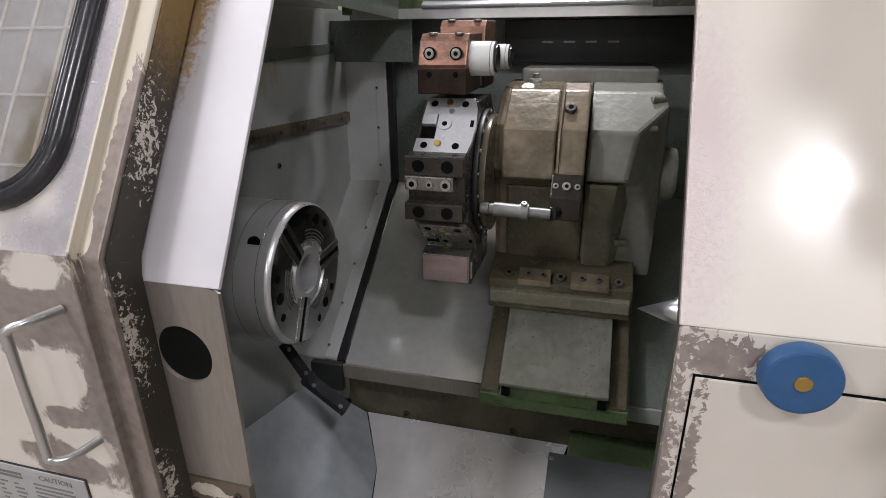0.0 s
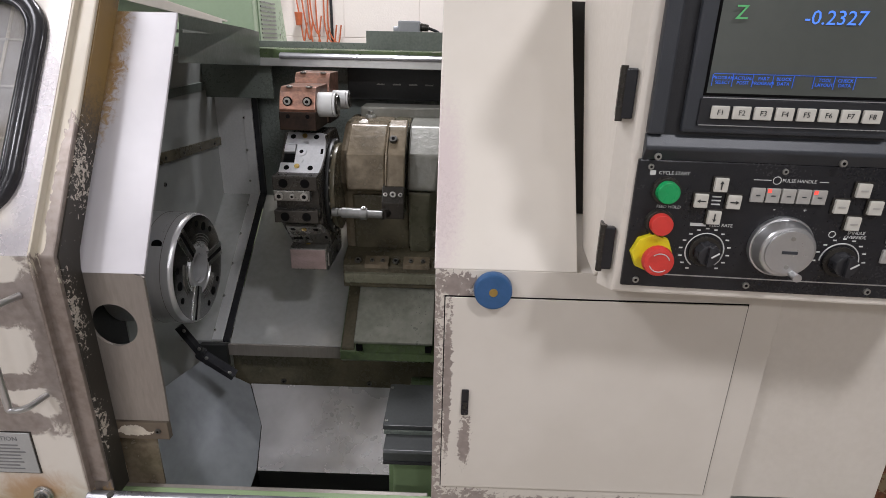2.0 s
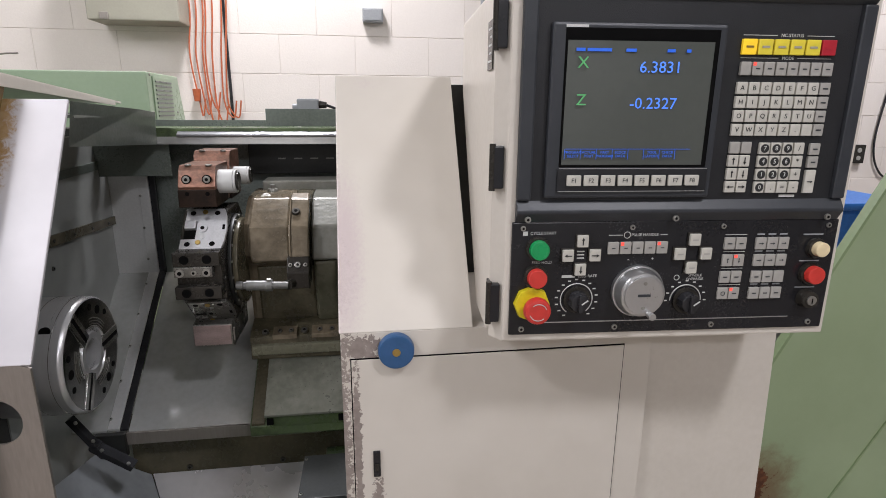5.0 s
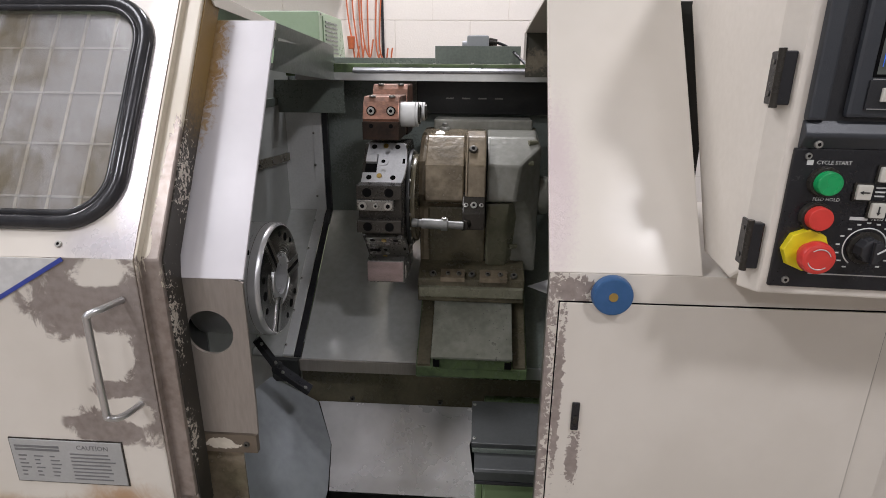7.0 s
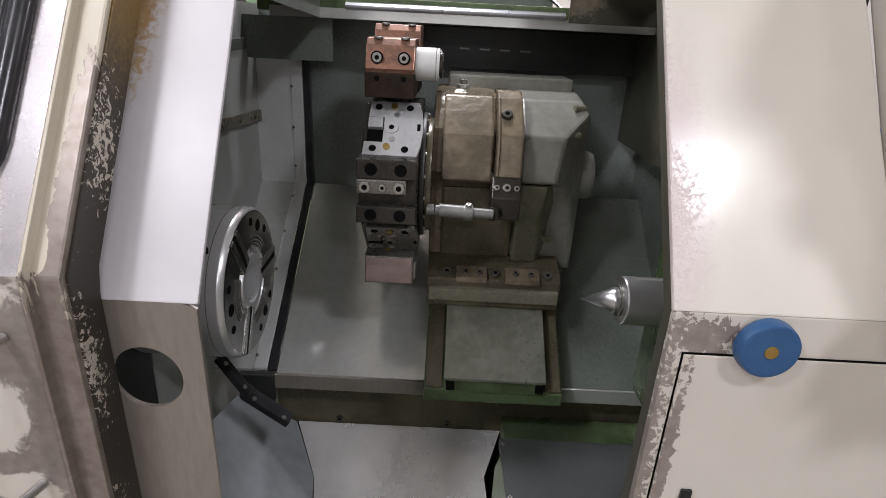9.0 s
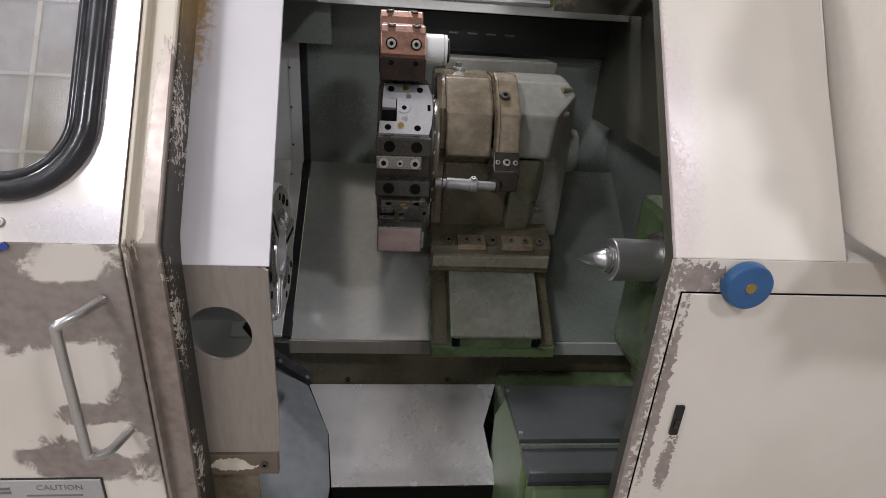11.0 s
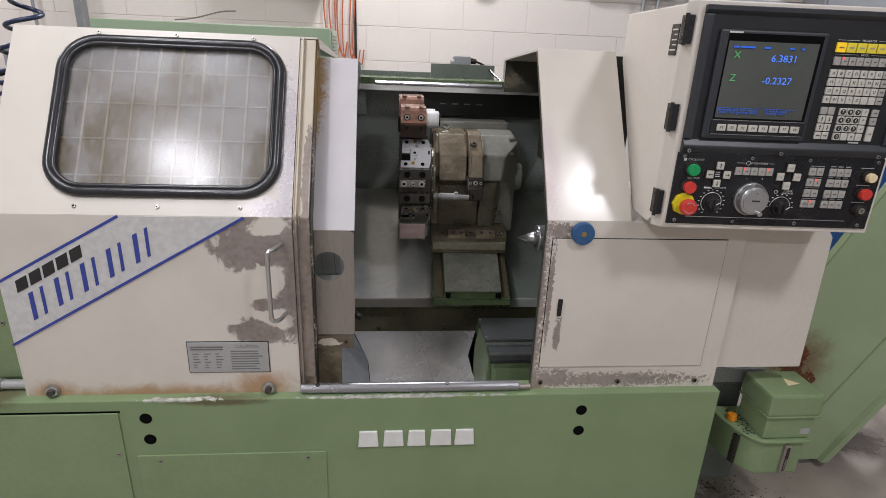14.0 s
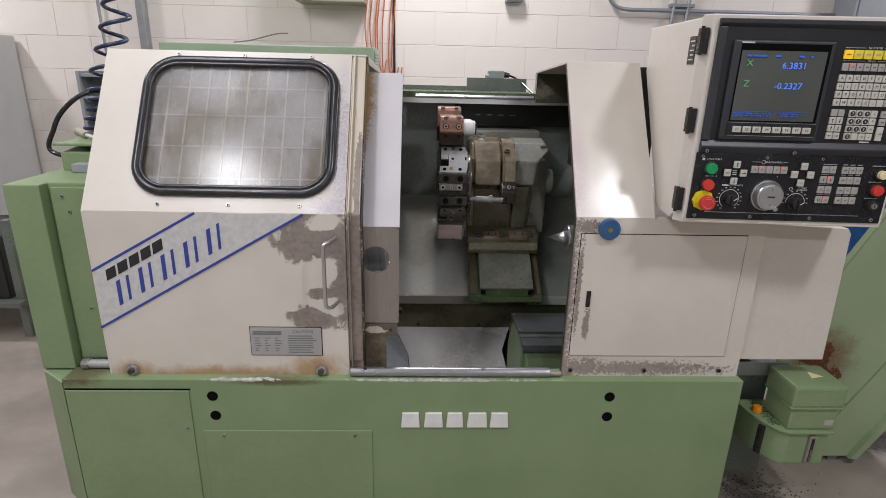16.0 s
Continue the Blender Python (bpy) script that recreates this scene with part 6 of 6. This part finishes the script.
part("feed_pipe", tube(smooth_path([(1.38, 0.03, 0.675), (1.42, 0.03, 0.69), (1.43, 0.07, 0.70), (1.44, 0.15, 0.70)]), 0.005), brass, lube)
screw((1.388, 0.02, 0.70), (1, 0, 0), 0.009, lube, material=dark_screw)
part("foot_bracket", box(1.052, 1.29, 0.171, 0.20, FLOOR, 0.60, 0.004), dark_sheet, lube)
random.seed(21)
grime = bmesh.new()
for k in range(60):
    x, y, s = random.uniform(1.185, 1.222), random.uniform(0.02, 0.15), random.uniform(0.001, 0.0035)
    b_box(grime, x - s, x + s, y - s * 0.5, y + s * 0.5, 0.6215, 0.6235)
part("grime", grime, swarf, lube)
trough = thing("chip_trough", "grey sheet steel chip trough", "trough")
part("floor_sheet", box(1.051, 1.29, 0.146, 0.55, 0.745, 0.752, 0.001), grey_box_mat, trough)
part("front_lip", box(1.051, 1.29, 0.140, 0.146, 0.735, 0.785, 0.001), conduit_mat, trough)
part("divider", turned(box(-0.004, 0.004, 0.0, 0.3, 0.752, 0.79, 0.001), pose(1.16, 0.15, 0, 0, 0, 12)), conduit_mat, trough)
part("support", box(1.06, 1.28, 0.21, 0.5, FLOOR, 0.745), dark_sheet, trough)

# ---- chip conveyor ----
conv = thing("chip_conveyor", "green inclined chip conveyor with rusty lower side", "conveyor")
CYF = 0.215
OUTLINE = [(1.30, 0.345), (1.30, 0.80), (1.455, 1.11), (1.70, 1.58), (2.00, 2.16), (2.75, 2.16), (1.685, 0.345)]
part("side_plate", prism(OUTLINE, "y", CYF, CYF + 0.006), green_rust, conv)
part("far_side", prism([(x + 0.13, z) for x, z in OUTLINE], "y", 0.33, 0.336), green_plain, conv)
part("top_cover", prism([(1.30, 0.80), (1.455, 1.11), (2.00, 2.16), (2.006, 2.157), (1.461, 1.107), (1.306, 0.797)], "y", CYF - 0.003, CYF + 0.02), green_plain, conv)
part("lower_rail", prism([(1.655, 0.345), (2.72, 2.16), (2.75, 2.16), (1.685, 0.345)], "y", CYF - 0.02, CYF), green_rust, conv)
part("seam", prism([(1.50, 0.40), (2.48, 2.10), (2.484, 2.098), (1.504, 0.398)], "y", CYF - 0.003, CYF), green_plain, conv)
for lx in (1.45, 1.62):
    part("foot", box(lx - 0.02, lx + 0.02, 0.23, 0.32, FLOOR, 0.346, 0.003), dark_sheet, conv)
    part("support_leg", box(2.22 + (lx - 1.6), 2.26 + (lx - 1.6), 0.26, 0.30, FLOOR, 1.30), green_plain, conv)
caster = thing("floor_caster", "grey metal caster wheel on the floor", "caster")
part("wheel", cyl((1.90, 0.40, FLOOR + 0.045), (1.93, 0.41, FLOOR + 0.045), 0.045, None, 24, 0.006), steel_dull, caster)
part("fork", box(1.885, 1.945, 0.385, 0.425, FLOOR + 0.06, FLOOR + 0.11, 0.004), steel_dull, caster)
bin_ = thing("blue_bin", "bright blue plastic bin behind the conveyor", "bin")
part("body", prism([(2.06, 0.76), (2.94, 0.76), (3.0, 1.25), (2.0, 1.25)], "y", 1.3, 1.8, 0.02), bin_blue, bin_)
part("stand", box(2.1, 2.9, 1.34, 1.76, FLOOR, 0.758, 0.01), dark_sheet, bin_, "dark steel stand")
part("rim", box(1.98, 3.02, 1.28, 1.82, 1.25, 1.285, 0.01), bin_blue, bin_)

# ---- block wall and what hangs on it ----
BW, BH, GAP = 0.406, 0.2035, 0.0025
blocks = {}
for kind in range(3):
    x0, x1 = GAP / 2, BW - GAP / 2
    bm = b_box(bmesh.new(), x0, x1, -0.012, 0.002, GAP / 2, BH - GAP / 2, 0.0012, 1)
    me = finish(bm, "block")
    me.materials.append(wall_paint)
    blocks[kind] = me
for j in range(9):
    for i in range(-8, 13):
        ob = new("block", blocks[(i + j) % 3])
        ob.parent = wall_north
        ob.location = (i * BW + (BW / 2 if j % 2 else 0) + 0.1, 2.4155, 0.638 + BH * j)
cords = thing("orange_extension_cord", "bundle of orange extension cords hung on the wall", "cord")
random.seed(3)
for k in range(7):
    x = -0.34 + 0.028 * k + random.uniform(-0.012, 0.012)
    zb = 1.57 + random.uniform(0.0, 0.12)
    part("cord", tube(smooth_path([(x + 0.01 * (k - 3), 2.37, 2.55), (x + 0.012, 2.375, 2.2), (x - 0.008, 2.372, 1.95), (x + 0.006 * (3 - k), 2.375, zb + 0.08), (x + 0.03, 2.375, zb), (x + 0.05, 2.375, zb + 0.09)]), 0.0042, 8), cord_orange, cords)
part("plug", cyl((-0.335, 2.36, 1.775), (-0.335, 2.36, 1.71), 0.022, 0.016, 12, 0.003), cord_orange, cords)
part("hook", box(-0.34, -0.16, 2.36, 2.399, 2.54, 2.56), oxide, cords)
solid("black_cable", tube(smooth_path([(-0.165, 2.386, 2.9), (-0.168, 2.386, 2.2), (-0.166, 2.386, 1.7), (-0.17, 2.386, 1.2)]), 0.008, 8), rubber, "straight black cable fixed to the wall", "cable")
cond = thing("wall_conduit", "galvanised conduit run along the block wall", "conduit")
part("bend_pipe", tube(smooth_path([(1.21, 2.375, 2.9), (1.21, 2.375, 2.35), (1.22, 2.375, 2.20), (1.27, 2.375, 2.13), (1.36, 2.375, 2.108), (1.6, 2.375, 2.108), (2.74, 2.375, 2.108)]), 0.013, 10), conduit_mat, cond)
for x in (1.65, 1.745):
    part("riser", cyl((x, 2.372, 2.02), (x + 0.05, 2.372, 2.9), 0.012, None, 12), conduit_mat, cond)
part("clip", box(1.63, 1.79, 2.36, 2.399, 2.13, 2.15, 0.002), conduit_mat, cond)
gbox = thing("breaker_box", "grey painted steel breaker box on the wall", "electrical box")
part("case", box(2.74, 3.2, 2.20, 2.4, 1.98, 2.7, 0.006), grey_box_mat, gbox)
part("lid", box(2.76, 3.18, 2.192, 2.20, 2.0, 2.68, 0.003), grey_box_mat, gbox)
hbox = thing("wall_heater_box", "beige steel box mounted on the wall", "box")
part("case", box(-0.76, -0.34, 2.2, 2.4, 2.085, 2.5, 0.006), beige_box, hbox)
part("latch", box(-0.70, -0.66, 2.19, 2.2, 2.088, 2.12, 0.002), steel_dull, hbox)
junction = thing("wall_socket", "small grey wall socket box with outlet", "socket")
part("case", box(0.55, 0.66, 2.35, 2.4, 2.13, 2.2, 0.004), conduit_mat, junction)
part("cover", box(0.56, 0.65, 2.345, 2.35, 2.138, 2.192, 0.002), conduit_mat, junction)
outlet = thing("wall_outlet", "dark duplex outlet on the block wall", "socket")
part("plate", box(3.70, 3.79, 2.37, 2.4, 1.35, 1.47, 0.003), oxide, outlet)
for z in (1.385, 1.435):
    part("receptacle", cyl((3.745, 2.371, z), (3.745, 2.366, z), 0.015, None, 16), key_grey, outlet)
solid("wall_cable", tube(smooth_path([(3.95, 2.39, 2.4), (3.9, 2.388, 1.9), (3.86, 2.388, 1.5), (3.93, 2.388, 1.3), (4.1, 2.388, 1.2)]), 0.007, 6), rubber, "thin black cable drooping on the wall", "cable")
rack = thing("wall_rack", "dark grey slotted steel rack on the wall", "rack")
part("back", box(-2.19, -1.85, 2.392, 2.4, 1.17, 1.645, 0.002), dark_sheet, rack)
for z in (1.19, 1.33, 1.47, 1.61):
    part("shelf", box(-2.19, -1.85, 2.28, 2.392, z, z + 0.02, 0.002), grey_box_mat, rack)
for x in (-2.19, -1.87):
    part("upright", box(x, x + 0.02, 2.27, 2.392, 1.17, 1.645, 0.002), grey_box_mat, rack)
post = thing("wall_strut", "galvanised steel strut fixed to the wall", "strut")
part("channel", box(-1.79, -1.742, 2.34, 2.4, 1.4, 3.0, 0.004), conduit_mat, post)
part("thin_pipe", cyl((-2.02, 2.38, 1.2), (-2.06, 2.38, 3.0), 0.009, None, 10), conduit_mat, post)
door_ = thing("leaning_panel", "tall grey steel locker beside the wall", "locker")
part("case", box(-3.6, -2.60, 1.75, 2.38, FLOOR, 1.85, 0.005), locker_grey, door_)
part("door_leaf", box(-3.55, -2.65, 1.742, 1.75, FLOOR + 0.06, 1.82, 0.003), locker_grey, door_)
bench = thing("tool_cart", "dark steel tool cart by the wall", "cart")
for x in (-2.58, -2.05):
    part("leg", box(x, x + 0.04, 1.2, 1.24, FLOOR, 0.95, 0.003), dark_sheet, bench)
part("shelf", box(-2.6, -2.0, 1.15, 1.7, 0.50, 0.53, 0.004), dark_sheet, bench)
part("bin", box(-2.5, -2.08, 1.2, 1.65, 0.53, 0.86, 0.01), black_sheet, bench)
random.seed(9)
bits = bmesh.new()
for k in range(900):
    x, y, s = random.gauss(1.20, 0.10), random.gauss(-0.02, 0.09), random.uniform(0.0008, 0.003)
    b_box(bits, x - s, x + s, y - s * 0.4, y + s * 0.4, FLOOR - 0.0002, FLOOR + random.uniform(0.001, 0.004))
solid("floor_swarf", bits, swarf, "scattered metal swarf on the concrete", "swarf", kind="stuff")

shine = bmesh.new()
for k in range(260):
    x, y, s = random.gauss(1.22, 0.11), random.gauss(-0.03, 0.10), random.uniform(0.0008, 0.0028)
    b_box(shine, x - s, x + s, y - s * 0.3, y + s * 0.3, FLOOR - 0.0002, FLOOR + random.uniform(0.001, 0.005))
solid("bright_swarf", shine, polished, "bright curled metal chips on the oily floor", "swarf", kind="stuff")
